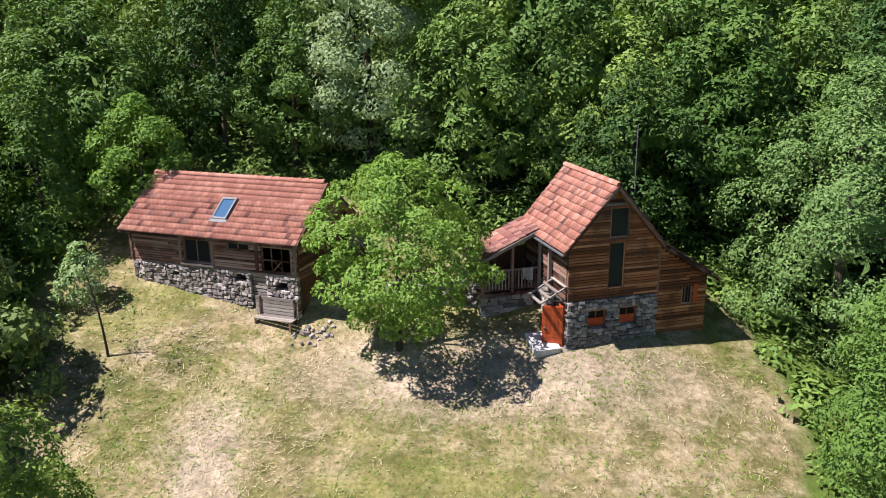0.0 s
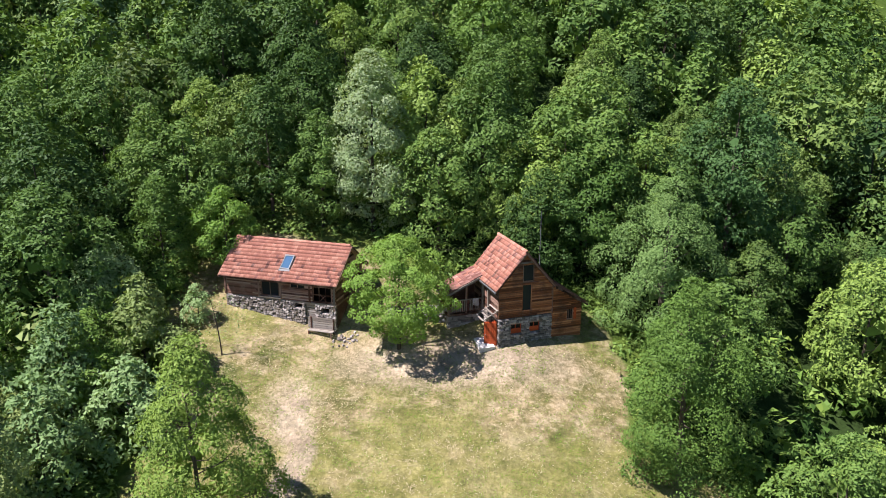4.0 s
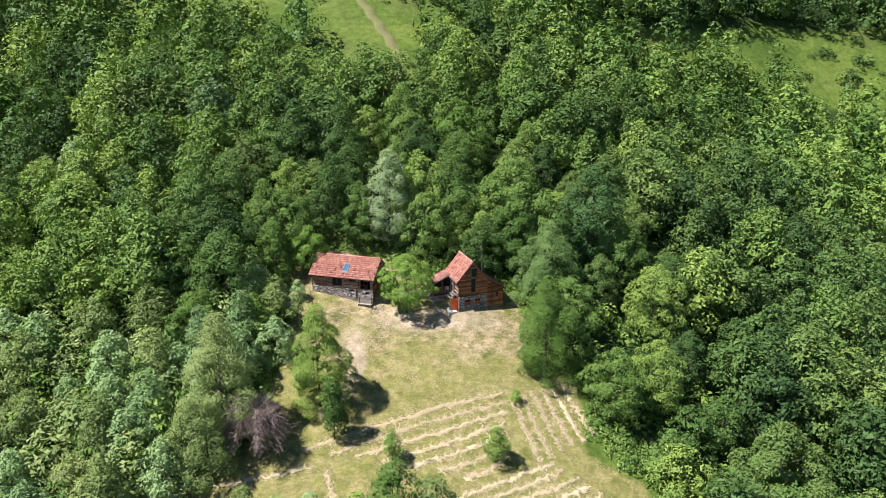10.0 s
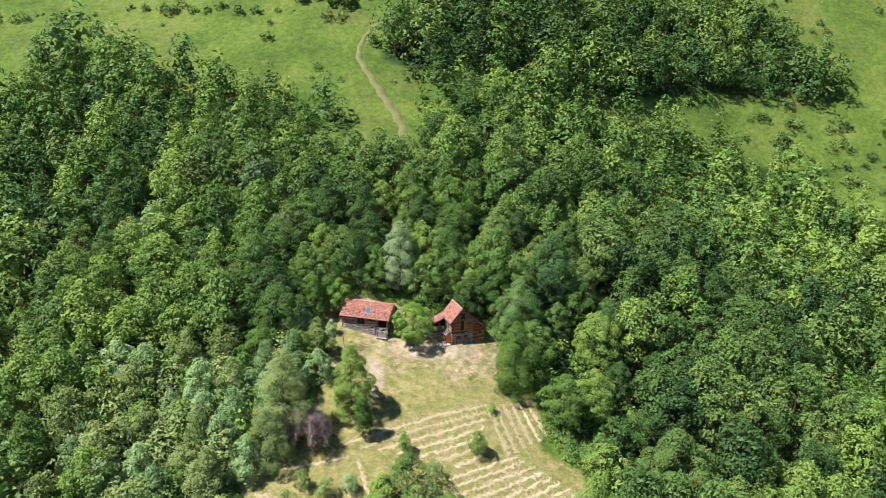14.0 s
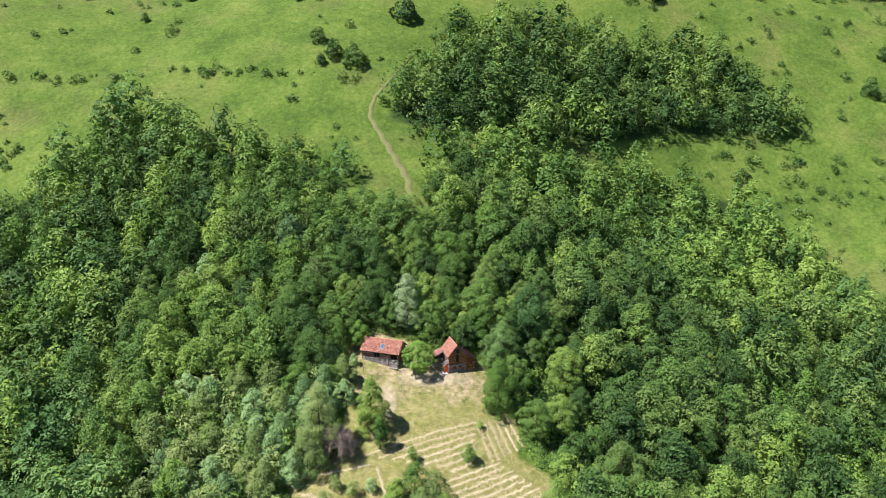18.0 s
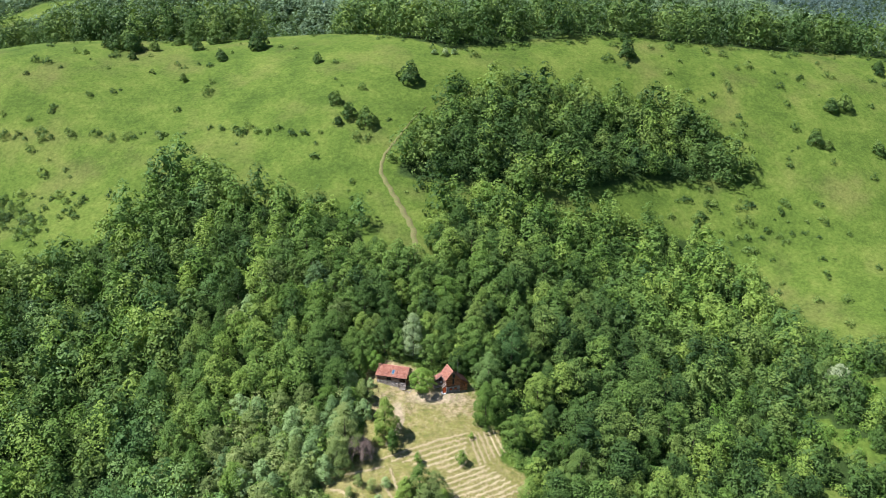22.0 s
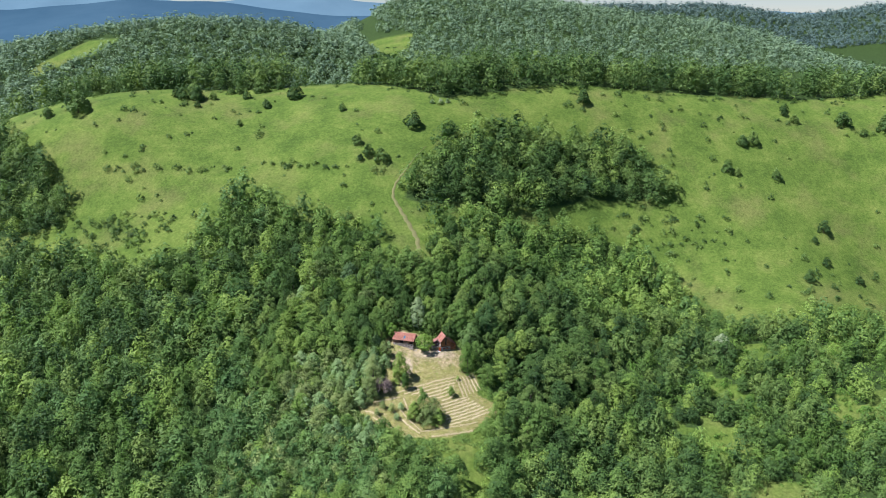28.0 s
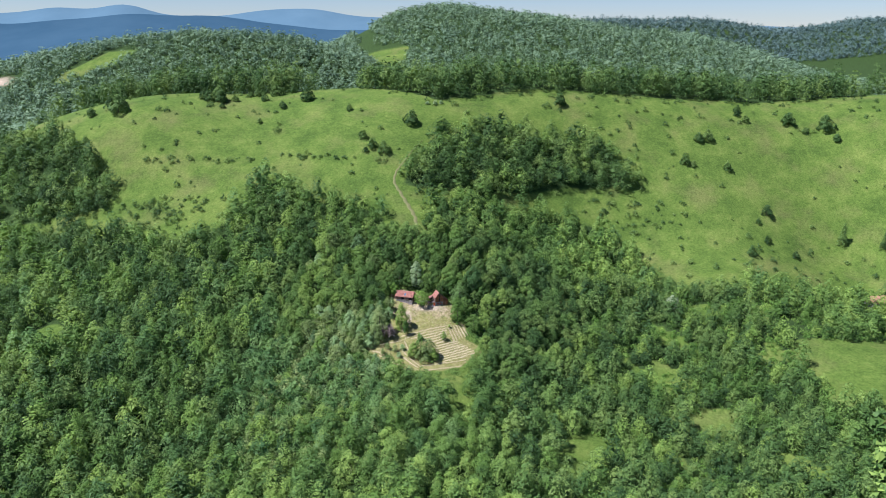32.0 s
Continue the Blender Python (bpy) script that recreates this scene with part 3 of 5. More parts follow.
def wall_body(u0, u1, z0, top, v0, v1, holes, breaks=()):
    """A wall under a sloping top, with real openings (u0, u1, z0, z1) through it."""
    bm = bmesh.new()
    us = sorted({u0, u1, *[h for k in holes for h in k[:2] if u0 < h < u1], *[k for k in breaks if u0 < k < u1]})
    for a, b_ in zip(us, us[1:]):
        m = (a + b_) / 2
        cuts = [(h[2], h[3]) for h in holes if h[0] < m < h[1]]
        for p, q in minus([(z0, 99.0)], cuts):
            if q > 50:
                prism(bm, [(a, p), (b_, p), (b_, top(b_)), (a, top(a))], v0, v1)
            else:
                prism(bm, [(a, p), (b_, p), (b_, q), (a, q)], v0, v1)
    return bm


def boards(parent, meshes, z0, z1, span, holes, v, broad=0.17, thick=0.035, joint=2.2, turn=Matrix()):
    """Horizontal boards, row on row, cut at the openings."""
    z = z0
    while z < z1 - 0.05:
        w = broad * hr.uniform(0.85, 1.15)
        a, b_ = span(z + w / 2)
        for p, q in minus([(a, b_)], [(h[0], h[1]) for h in holes if h[2] < z + w / 2 < h[3]]):
            while q - p > 0.03:
                e = min(q, p + joint * hr.uniform(0.6, 1.6))
                if q - e < 0.3:
                    e = q
                m = turn @ pose((p + e) / 2, v - hr.uniform(0.0, 0.035), z + w / 2, hr.uniform(-3, 1), 0, 0) @ Matrix.Diagonal((e - p - 0.015, thick, w * hr.uniform(0.66, 0.9), 1))
                piece("plank", hr.choice(meshes), parent, m)
                p = e
        z += w


def stones(parent, u0, u1, bottom, z1, holes, v, size=0.2, turn=Matrix()):
    """Field stones laid in rough courses up to z1, from a sloping bottom."""
    z = z1
    while z > min(bottom(u0), bottom(u1)):
        hgt = size * hr.uniform(0.7, 1.1)
        for p, q in minus([(u0, u1)], [(h[0], h[1]) for h in holes if h[2] < z - hgt / 2 < h[3]]):
            while q - p > 0.08:
                w = min(q - p, size * hr.uniform(0.8, 1.9))
                if z > bottom((p + w / 2)):
                    m = turn @ pose(p + w / 2, v + hr.uniform(-0.03, 0.04), z - hgt / 2 + hr.uniform(-0.03, 0.03), hr.uniform(-8, 8), hr.uniform(-9, 9), 0) @ Matrix.Diagonal((w * 0.99, 0.24, hgt * 0.99, 1))
                    piece("stone", hr.choice(STONES), parent, m)
                p += w
        z -= hgt


def tiled(parent, corner, along, down, cols, rows, meshes, wide, gauge, skip=lambda c, r: False):
    """Pan tiles in overlapping courses; corner is the top left, along and down are unit directions in the roof."""
    along, down = Vector(along).normalized(), Vector(down).normalized()
    nrm = down.cross(along)
    if nrm.z < 0:
        nrm = -nrm
    across = down.cross(nrm)
    if across.dot(along) < 0:
        across = -across
    basis = Matrix((across, down, across.cross(down))).transposed().to_4x4()
    if basis.col[2].xyz.dot(nrm) < 0:
        basis = Matrix((-across, down, nrm)).transposed().to_4x4()
    for r_ in range(rows):
        for c in range(cols):
            if skip(c, r_):
                continue
            p = Vector(corner) + along * (c + 0.5) * wide + down * (r_ * gauge + hr.uniform(-0.012, 0.012)) + nrm * hr.uniform(0, 0.012)
            piece("roof_tile", meshes[0] if hr.random() < 0.86 else meshes[1], parent, Matrix.Translation(p) @ basis @ pose(0, 0, 0, hr.uniform(-1.5, 1.5), 0, hr.uniform(-2, 2)))


def framed(name, parent, u0, u1, z0, z1, v, mat, pane=GLASS, bars=1, wide=0.06):
    """A window: frame, pane and glazing bars."""
    w = part(name, prism(bmesh.new(), [(u0, z0), (u0 + wide, z0), (u0 + wide, z1), (u0, z1)], v, v + 0.07), mat, parent)
    part("jamb", boxed(u1 - wide, u1, v, v + 0.07, z0, z1), mat, w)
    part("head", boxed(u0 + wide, u1 - wide, v, v + 0.07, z1 - wide, z1), mat, w)
    part("sill", boxed(u0 + wide, u1 - wide, v - 0.03, v + 0.07, z0, z0 + wide), mat, w)
    if pane:
        part("pane", boxed(u0 + wide, u1 - wide, v + 0.03, v + 0.04, z0 + wide, z1 - wide), pane, w)
    for k in range(bars):
        x = u0 + (u1 - u0) * (k + 1) / (bars + 1)
        part("glazing_bar", boxed(x - 0.02, x + 0.02, v + 0.005, v + 0.06, z0 + wide, z1 - wide), mat, w)
    return w


# ---- the gabled house ----
h2 = thing("gabled_house", pose(0, 0, 0, 0, 0, 19.35), "timber gabled house on a field-stone base with red clay tiles", "house", "the two houses")


def roof2(x):
    return -1.16 * abs(x) - 0.1 if x < 2.2 else -2.65 - 0.633 * (x - 2.2)


gable_holes = ((-0.1, 0.75, -2.2, -0.95), (-0.1, 0.62, -4.35, -2.4))
stone_holes = ((-0.92, -0.1, -5.95, -5.25), (0.5, 1.3, -5.95, -5.25))
annex_holes = ((3.42, 3.9, -5.4, -4.55),)
wall = part("gable_wall", wall_body(-1.85, 2.2, -4.75, roof2, 0.42, 0.56, gable_holes, (0.0,)), PLANK_DARK, h2, "dark timber gable wall")
boards(wall, PLANKS_W, -4.72, -0.3, lambda z: (max(-1.87, (z + 0.12) / 1.16), min(2.2, -(z + 0.12) / 1.16)), gable_holes, 0.40, 0.128)
base = part("stone_base", wall_body(-1.8, 2.15, -8.2, lambda x: -4.76, 0.48, 0.9, stone_holes), MORTAR, h2, "rubble stone base with lime mortar")
stones(base, -1.88, 2.22, lambda x: -7.3, -4.76, stone_holes, 0.42, 0.165)
annex = part("annex_wall", wall_body(2.21, 4.55, -8.2, lambda x: roof2(x) - 0.02, 0.46, 0.58, annex_holes), PLANK_DARK, h2, "lean-to wall of warm brown boards")
boards(annex, PLANKS_W, -7.0, -2.7, lambda z: (2.22, min(4.57, 2.2 - (z + 2.75) / 0.633 if z > -4.25 else 4.57)), annex_holes, 0.43, 0.14)
part("corner_post", boxed(2.12, 2.26, 0.36, 0.47, -4.8, -2.62), PLANK_DARK, h2)
part("side_wall", boxed(4.45, 4.55, 0.6, 5.0, -8.2, -4.2), PLANK_DARK, h2)
part("rear_wall", wall_body(-1.85, 4.45, -8.2, lambda x: roof2(x) - 0.02, 4.9, 5.0, (), (0.0, 2.2)), PLANK_DARK, h2)
# added panel and floor, near-black for the shade inside the house
part("inner_partition", boxed(-1.7, 4.1, 2.6, 2.66, -8.1, -4.9), DARK, h2)
part("loft_floor", boxed(-1.7, 4.1, 0.6, 4.88, -4.86, -4.78), DARK, h2)
# left wall, with its doorway
lt = pose(-1.85, 0, 0, 0, 0, 90)
door_hole = ((0.62, 1.62, -6.85, -4.95),)
left = part("left_wall", wall_body(0.6, 4.9, -4.75, lambda x: -2.35, -0.12, 0.0, ()), PLANK_DARK, h2)
left.matrix_basis = lt
boards(left, PLANKS_D, -4.72, -2.45, lambda z: (0.5, 4.9), (), 0.04, 0.17)
lb = part("left_stone_wall", wall_body(0.95, 4.9, -8.2, lambda x: -4.76, -0.3, -0.02, ((0.95, 1.75, -6.85, -5.0),)), MORTAR, h2)
lb.matrix_basis = lt
stones(lb, 1.8, 4.9, lambda x: -7.3, -4.78, (), 0.02)
door = part("door", boxed(-1.93, -1.87, 0.60, 1.02, -6.72, -4.98, 0.008), RED, h2, "orange-red painted plank door")
for k in range(3):
    part("door_board", boxed(-1.955, -1.932, 0.62 + 0.133 * k, 0.745 + 0.133 * k, -6.7, -5.0), RED, door)
for z in (-6.4, -5.4):
    part("ledge", boxed(-1.985, -1.957, 0.64, 1.0, z, z + 0.09), RED, door)
leaf = part("open_door_leaf", boxed(0.0, 0.86, -0.03, 0.03, -6.72, -4.98, 0.006), RED, h2, "orange-red door leaf standing open")
leaf.matrix_basis = pose(-1.92, 0.60, 0, 0, 0, 159)
for k in range(5):
    part("door_board", boxed(0.03 + 0.165 * k, 0.18 + 0.165 * k, 0.032, 0.05, -6.68, -5.02), RED, leaf)
part("door_handle", boxed(0.72, 0.8, 0.052, 0.09, -5.95, -5.9), METAL, leaf, "grey metal latch")
part("threshold", boxed(-2.1, -1.86, 0.6, 1.75, -6.9, -6.74), CONCRETE, h2)
# windows
framed("loft_window", h2, -0.1, 0.75, -2.2, -0.95, 0.42, PLANK_DARK, GLASS, 0)
framed("tall_window", h2, -0.1, 0.62, -4.35, -2.4, 0.42, PLANK_WARM, GLASS, 0, 0.05)
# near-black sheet added behind the gable windows as loft shade
part("loft_shadow_board", boxed(-0.4, 1.05, 0.66, 0.7, -4.4, -0.7), DARK, h2)
# cellar and annex panes are near-black, room shade put into their colour
for k, (a, b_, c, d) in enumerate(stone_holes):
    w = framed("cellar_window", h2, a, b_, c, d, 0.52, RED, DARK, 1, 0.05)
    part("shutter", boxed(a + 0.05, b_ - 0.05, 0.49, 0.52, c + 0.05, c + 0.36, 0.005), RED, w, "red painted lower shutter")
    part("lintel", boxed(a - 0.15, b_ + 0.15, 0.36, 0.6, d, d + 0.14, 0.01), PLANK_DARK, w, "dark oak lintel")
w = framed("annex_window", h2, 3.42, 3.9, -5.4, -4.55, 0.44, PLANK_DARK, DARK, 2, 0.05)
part("shutter", boxed(3.95, 4.15, 0.37, 0.4, -5.4, -4.55, 0.005), RED, w, "red painted shutter")
# roof
slope = Vector((-2.2, 0, -2.55)).normalized()
rf = part("roof", prism(bmesh.new(), [(0, -0.02), (-2.2, -2.57), (-2.17, -2.68), (0, -0.16), (2.22, -2.7), (4.8, -4.32), (4.83, -4.21), (2.2, -2.56)], 0.02, 5.1), PLANK_DARK, h2, "roof boarding")
tiled(rf, (0, 0.0, 0.0), (0, 1, 0), slope, 22, 10, (TILES, TILES_OLD), 0.231, 0.335, lambda c, r_: c >= 13 and r_ >= 9)
s_up, s_low = Vector((2.2, 0, -2.55)).normalized(), Vector((2.3, 0, -1.46)).normalized()
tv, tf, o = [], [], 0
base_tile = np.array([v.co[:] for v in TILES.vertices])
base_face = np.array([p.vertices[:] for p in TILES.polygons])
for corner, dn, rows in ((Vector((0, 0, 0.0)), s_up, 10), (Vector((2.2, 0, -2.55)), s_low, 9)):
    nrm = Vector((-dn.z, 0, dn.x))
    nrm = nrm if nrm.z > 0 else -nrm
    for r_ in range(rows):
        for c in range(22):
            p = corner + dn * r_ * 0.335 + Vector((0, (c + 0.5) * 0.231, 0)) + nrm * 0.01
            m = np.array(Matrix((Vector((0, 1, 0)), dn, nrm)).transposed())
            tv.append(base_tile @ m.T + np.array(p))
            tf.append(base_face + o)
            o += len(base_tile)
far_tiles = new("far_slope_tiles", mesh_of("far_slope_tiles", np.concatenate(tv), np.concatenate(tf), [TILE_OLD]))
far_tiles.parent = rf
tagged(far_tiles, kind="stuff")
for k in range(13):
    piece("ridge_tile", RIDGE, rf, pose(0, 0.2 + 0.39 * k, 0.02, 0, 0, 90))
for a, b_ in (((0, 0.0, -0.07), (-2.24, 0.0, -2.66)), ((0, 0.0, -0.07), (2.22, 0.0, -2.64)), ((2.22, 0.0, -2.64), (4.85, 0.0, -4.31))):
    part("barge_board", beam(bmesh.new(), a, b_, 0.035, 0.11), PLANK_DARK, rf)
part("gutter", beam(bmesh.new(), (-2.27, 0.0, -2.66), (-2.27, 3.0, -2.66), 0.09, 0.07), METAL, rf, "zinc gutter")
part("collar_tie", boxed(-0.55, 0.8, 0.3, 0.4, -0.86, -0.76), PLANK_GREY, h2)
# porch roof and balcony
low = Vector((-2.85, 0, -1.28)).normalized()
pr = part("porch_roof", prism(bmesh.new(), [(-1.95, -2.27), (-4.85, -3.57), (-4.85, -3.66), (-1.95, -2.38)], 3.0, 5.2), PLANK_DARK, h2, "low porch roof")
tiled(pr, (-1.98, 3.0, -2.25), (0, 1, 0), low, 9, 9, (TILES_OLD, TILES), 0.24, 0.34)
part("fascia", beam(bmesh.new(), (-1.95, 2.98, -2.36), (-4.88, 2.98, -3.66), 0.05, 0.14), PLANK_GREY, pr)
part("gutter", beam(bmesh.new(), (-4.92, 2.95, -3.66), (-4.92, 5.2, -3.66), 0.09, 0.07), METAL, pr)
bal = part("balcony_floor", boxed(-4.6, -1.87, 3.1, 4.95, -5.2, -5.06), PLANK_DARK, h2)
for x in (-4.55, -3.2, -1.95):
    part("balcony_post", boxed(x - 0.06, x + 0.06, 3.12, 3.24, -5.06, -2.45 - 0.44 * (-2 - x)), PLANK_GREY if x > -2 else PLANK_DARK, bal)
part("hand_rail", boxed(-4.55, -1.95, 3.1, 3.18, -4.1, -4.02), PLANK_GREY, bal, "bleached hand rail")
part("bottom_rail", boxed(-4.55, -1.95, 3.11, 3.17, -4.95, -4.88), PLANK_DARK, bal)
for k in range(17):
    x = -4.42 + k * 0.15
    part("baluster", boxed(x - 0.03, x + 0.03, 3.11, 3.15, -4.93, -4.08), PLANK_GREY if k % 3 else PLANK_DARK, bal)
part("porch_back_wall", boxed(-4.6, -1.87, 4.95, 5.05, -7.6, -3.55), PLANK_DARK, h2)
under = part("porch_stone_wall", boxed(-4.6, -2.16, 3.3, 3.6, -8.0, -5.21), MORTAR, h2)
stones(under, -4.65, -2.16, lambda x: -7.4, -5.22, (), 0.0, 0.24, pose(0, 3.27, 0))
pil = part("door_pillar", boxed(-2.12, -1.9, 1.75, 2.1, -8, -4.85), MORTAR, h2)
stones(pil, -2.2, -1.88, lambda x: -7.2, -4.85, (), 0.0, 0.24, pose(0, 1.76, 0))
part("porch_beam", boxed(-2.08, -1.94, 1.85, 1.99, -4.85, -2.5), PLANK_GREY, h2)
# slatted awning over the door
aw = part("door_awning", beam(beam(bmesh.new(), (-1.9, 0.5, -4.15), (-3.0, 0.5, -4.75), 0.06), (-1.9, 1.75, -4.15), (-3.0, 1.75, -4.75), 0.06), PLANK_GREY, h2, "bare slatted frame of an awning")
for k in range(4):
    t = k / 3
    part("slat", beam(bmesh.new(), (-1.92 - 1.06 * t, 0.42, -4.12 - 0.58 * t), (-1.92 - 1.06 * t, 1.83, -4.12 - 0.58 * t), 0.15, 0.035), PLANK_GREY, aw)
for v in (0.5, 1.75):
    part("brace", beam(bmesh.new(), (-1.9, v, -4.75), (-2.7, v, -4.6), 0.05), PLANK_GREY, aw)

# things by the gabled house
M2 = pose(0, 0, 0, 0, 0, 19.35)


def at2(u_, v_, z_):
    return M2 @ pose(u_, v_, z_)


bm = bmesh.new()
for i in range(7):
    for j in range(6):
        bm.verts.new((i * 0.075, 0.03 * math.sin(i * 1.7) + 0.02 * j * math.sin(i), -j * 0.11))
bm.verts.ensure_lookup_table()
for i in range(6):
    for j in range(5):
        bm.faces.new([bm.verts[k] for k in (i * 6 + j, i * 6 + j + 1, (i + 1) * 6 + j + 1, (i + 1) * 6 + j)])
bmesh.ops.solidify(bm, geom=bm.faces[:], thickness=0.012)
towel = part("towel", bm, CLOTH, None)
towel.matrix_basis = at2(-2.75, 3.04, -4.0)
tagged(towel, "white cotton towel hung over the balcony rail", "towel")
slab = part("doorstep", boxed(-0.6, 0.5, -0.6, 0.75, -0.55, 0.04, 0.015), CONCRETE, None)
slab.matrix_basis = pose(-2.75, 0.0, ground_z(-2.75, 0.0) + 0.12, 12, 0, 19.35)
tagged(slab, "pale concrete doorstep slab before the orange door", "doorstep")
pole = part("antenna_mast", bmesh.new(), METAL, None)
pv, pf = tube([(0, 0, 0), (0, 0, 4), (0, 0, 7.4)], [0.035, 0.03, 0.022], 6)
pole.data = mesh_of("antenna_mast", pv, pf, [METAL], True)
pole.matrix_basis = pose(1.35, 4.2, ground_z(1.35, 4.2) - 0.2)
tagged(pole, "thin grey metal antenna mast behind the house", "mast")

# ---- the long house ----
h1 = thing("long_house", pose(-13.2, 1.0, 0, 0, 0, -16.53), "long weathered timber barn on rubble stone with a red tiled roof", "house", "the two houses")
M1 = pose(-13.2, 1.0, 0, 0, 0, -16.53)
wood_holes = ((-6.3, -4.8, -4.22, -3.08), (-3.9, -2.75, -3.42, -3.0), (-2.15, -0.6, -4.32, -3.1))
stone_holes1 = ((-6.98, -6.68, -4.98, -4.7), (-3.6, -3.0, -4.85, -4.52), (-1.45, -0.85, -5.05, -4.72), (-2.72, -1.95, -9.0, -4.42))
fw = part("front_wall", wall_body(-9.2, -0.35, -4.42, lambda x: -2.72, 0.52, 0.66, wood_holes), PLANK_DARK, h1, "dark log wall")
boards(fw, PLANKS_L, -4.40, -2.78, lambda z: (-9.22, -0.33), wood_holes, 0.49, 0.118, 0.05, 2.6)
fs = part("stone_base", wall_body(-9.15, -0.4, -8.5, lambda x: -4.43, 0.6, 1.0, stone_holes1), MORTAR, h1, "rubble stone base")
stones(fs, -9.22, -0.33, lambda x: -6.1 - 0.15 * (x + 9.2), -4.43, stone_holes1, 0.53, 0.165)
lw = part("cellar_boarding", boxed(-2.72, -1.95, 0.66, 0.72, -8.2, -4.44), PLANK_DARK, h1)
boards(lw, PLANKS_G, -6.6, -4.5, lambda z: (-2.71, -1.96), (), 0.6, 0.17)
part("sill_beam", boxed(-9.25, -0.3, 0.44, 0.6, -4.5, -4.36, 0.02), PLANK_GREY, h1, "bleached sill beam")
ew = part("right_end_wall", wall_body(0.45, 5.45, -8.5, lambda x: -2.72 + 0.73 * min(x - 0.0, 5.9 - x) - 0.12, 0.0, 0.14, (), (2.95,)), PLANK_DARK, h1)
ew.matrix_basis = pose(-0.4, 0, 0, 0, 0, 90)
boards(ew, PLANKS_D, -4.6, -0.9, lambda z: (max(0.5, (z + 2.9) / 0.73), min(5.4, 5.9 - (z + 2.9) / 0.73)), (), -0.01, 0.2)
lew = part("left_end_wall", wall_body(0.45, 5.45, -8.5, lambda x: -2.72 + 0.73 * min(x - 0.0, 5.9 - x) - 0.12, 0.0, 0.14, (), (2.95,)), PLANK_DARK, h1)
lew.matrix_basis = pose(-9.1, 0, 0, 0, 0, 90)
part("rear_wall", boxed(-9.1, -0.5, 5.3, 5.44, -8.5, -2.75), PLANK_DARK, h1)
# floor and added panel, near-black for the shade inside the barn
part("inner_floor", boxed(-9.0, -0.5, 0.68, 5.2, -4.7, -4.6), DARK, h1)
part("inner_partition", boxed(-9.0, -0.55, 2.2, 2.26, -8.2, -2.3), DARK, h1)
framed("large_window", h1, -6.3, -4.8, -4.22, -3.08, 0.5, PLANK_DARK, GLASS, 1, 0.09)
framed("vent_window", h1, -3.9, -2.75, -3.42, -3.0, 0.5, PLANK_DARK, GLASS, 1, 0.05)
lg = framed("loggia", h1, -2.15, -0.6, -4.32, -3.1, 0.5, PLANK_DARK, None, 2, 0.09)
part("cross_brace", beam(bmesh.new(), (-1.6, 0.56, -4.25), (-1.12, 0.56, -3.75), 0.05), PLANK_DARK, lg)
part("cross_brace", beam(bmesh.new(), (-1.6, 0.60, -3.75), (-1.12, 0.60, -4.25), 0.05), PLANK_DARK, lg)
part("rail", boxed(-2.06, -0.69, 0.5, 0.56, -3.8, -3.73), PLANK_DARK, lg)
for x in (-9.24, -6.45, -4.68, -2.35, -0.42):
    part("wall_post", boxed(x - 0.07, x + 0.07, 0.4, 0.5, -4.36, -2.76), PLANK_DARK if x < -1 else PLANK_GREY, h1)
part("window_ledge", boxed(-6.4, -4.65, 0.36, 0.5, -4.34, -4.24), PLANK_GREY, h1, "bleached ledge under the window")
# roof
dn = Vector((0, -2.95, -2.15)).normalized()
rf1 = part("roof", bmesh.new(), PLANK_DARK, h1, "roof boarding")
bm = bmesh.new()
sec = [(0, -2.84), (2.95, -0.69), (5.9, -2.84), (5.86, -2.95), (2.95, -0.83), (0.04, -2.95)]
lo = [bm.verts.new((-9.48, y, z)) for y, z in sec]
hi = [bm.verts.new((-0.02, y, z)) for y, z in sec]
bm.faces.new(lo)
bm.faces.new(hi[::-1])
for i in range(6):
    bm.faces.new((lo[i], hi[i], hi[(i + 1) % 6], lo[(i + 1) % 6]))
bmesh.ops.recalc_face_normals(bm, faces=bm.faces)
bm.to_mesh(rf1.data)
bm.free()
tiled(rf1, (-9.5, 2.95, -0.66), (1, 0, 0), dn, 41, 11, (TILES, TILES_OLD), 0.231, 0.332, lambda c, r_: (20 <= c <= 23 and 4 <= r_ <= 7) or r_ < 4)
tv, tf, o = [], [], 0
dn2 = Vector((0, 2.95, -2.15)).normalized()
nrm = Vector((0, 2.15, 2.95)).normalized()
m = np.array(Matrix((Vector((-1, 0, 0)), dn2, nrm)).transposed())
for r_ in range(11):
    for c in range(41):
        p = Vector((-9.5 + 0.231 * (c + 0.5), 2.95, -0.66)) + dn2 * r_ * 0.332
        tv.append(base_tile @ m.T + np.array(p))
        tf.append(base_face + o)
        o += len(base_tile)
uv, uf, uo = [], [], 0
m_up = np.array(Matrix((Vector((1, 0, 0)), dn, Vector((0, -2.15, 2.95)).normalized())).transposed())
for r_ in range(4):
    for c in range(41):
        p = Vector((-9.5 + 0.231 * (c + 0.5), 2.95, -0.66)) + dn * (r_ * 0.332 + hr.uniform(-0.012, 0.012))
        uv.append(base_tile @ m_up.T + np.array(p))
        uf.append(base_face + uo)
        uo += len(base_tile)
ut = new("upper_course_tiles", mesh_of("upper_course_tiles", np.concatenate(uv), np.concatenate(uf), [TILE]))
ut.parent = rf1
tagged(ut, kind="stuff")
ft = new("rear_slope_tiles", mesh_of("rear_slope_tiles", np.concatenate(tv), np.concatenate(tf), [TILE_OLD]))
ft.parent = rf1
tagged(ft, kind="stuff")
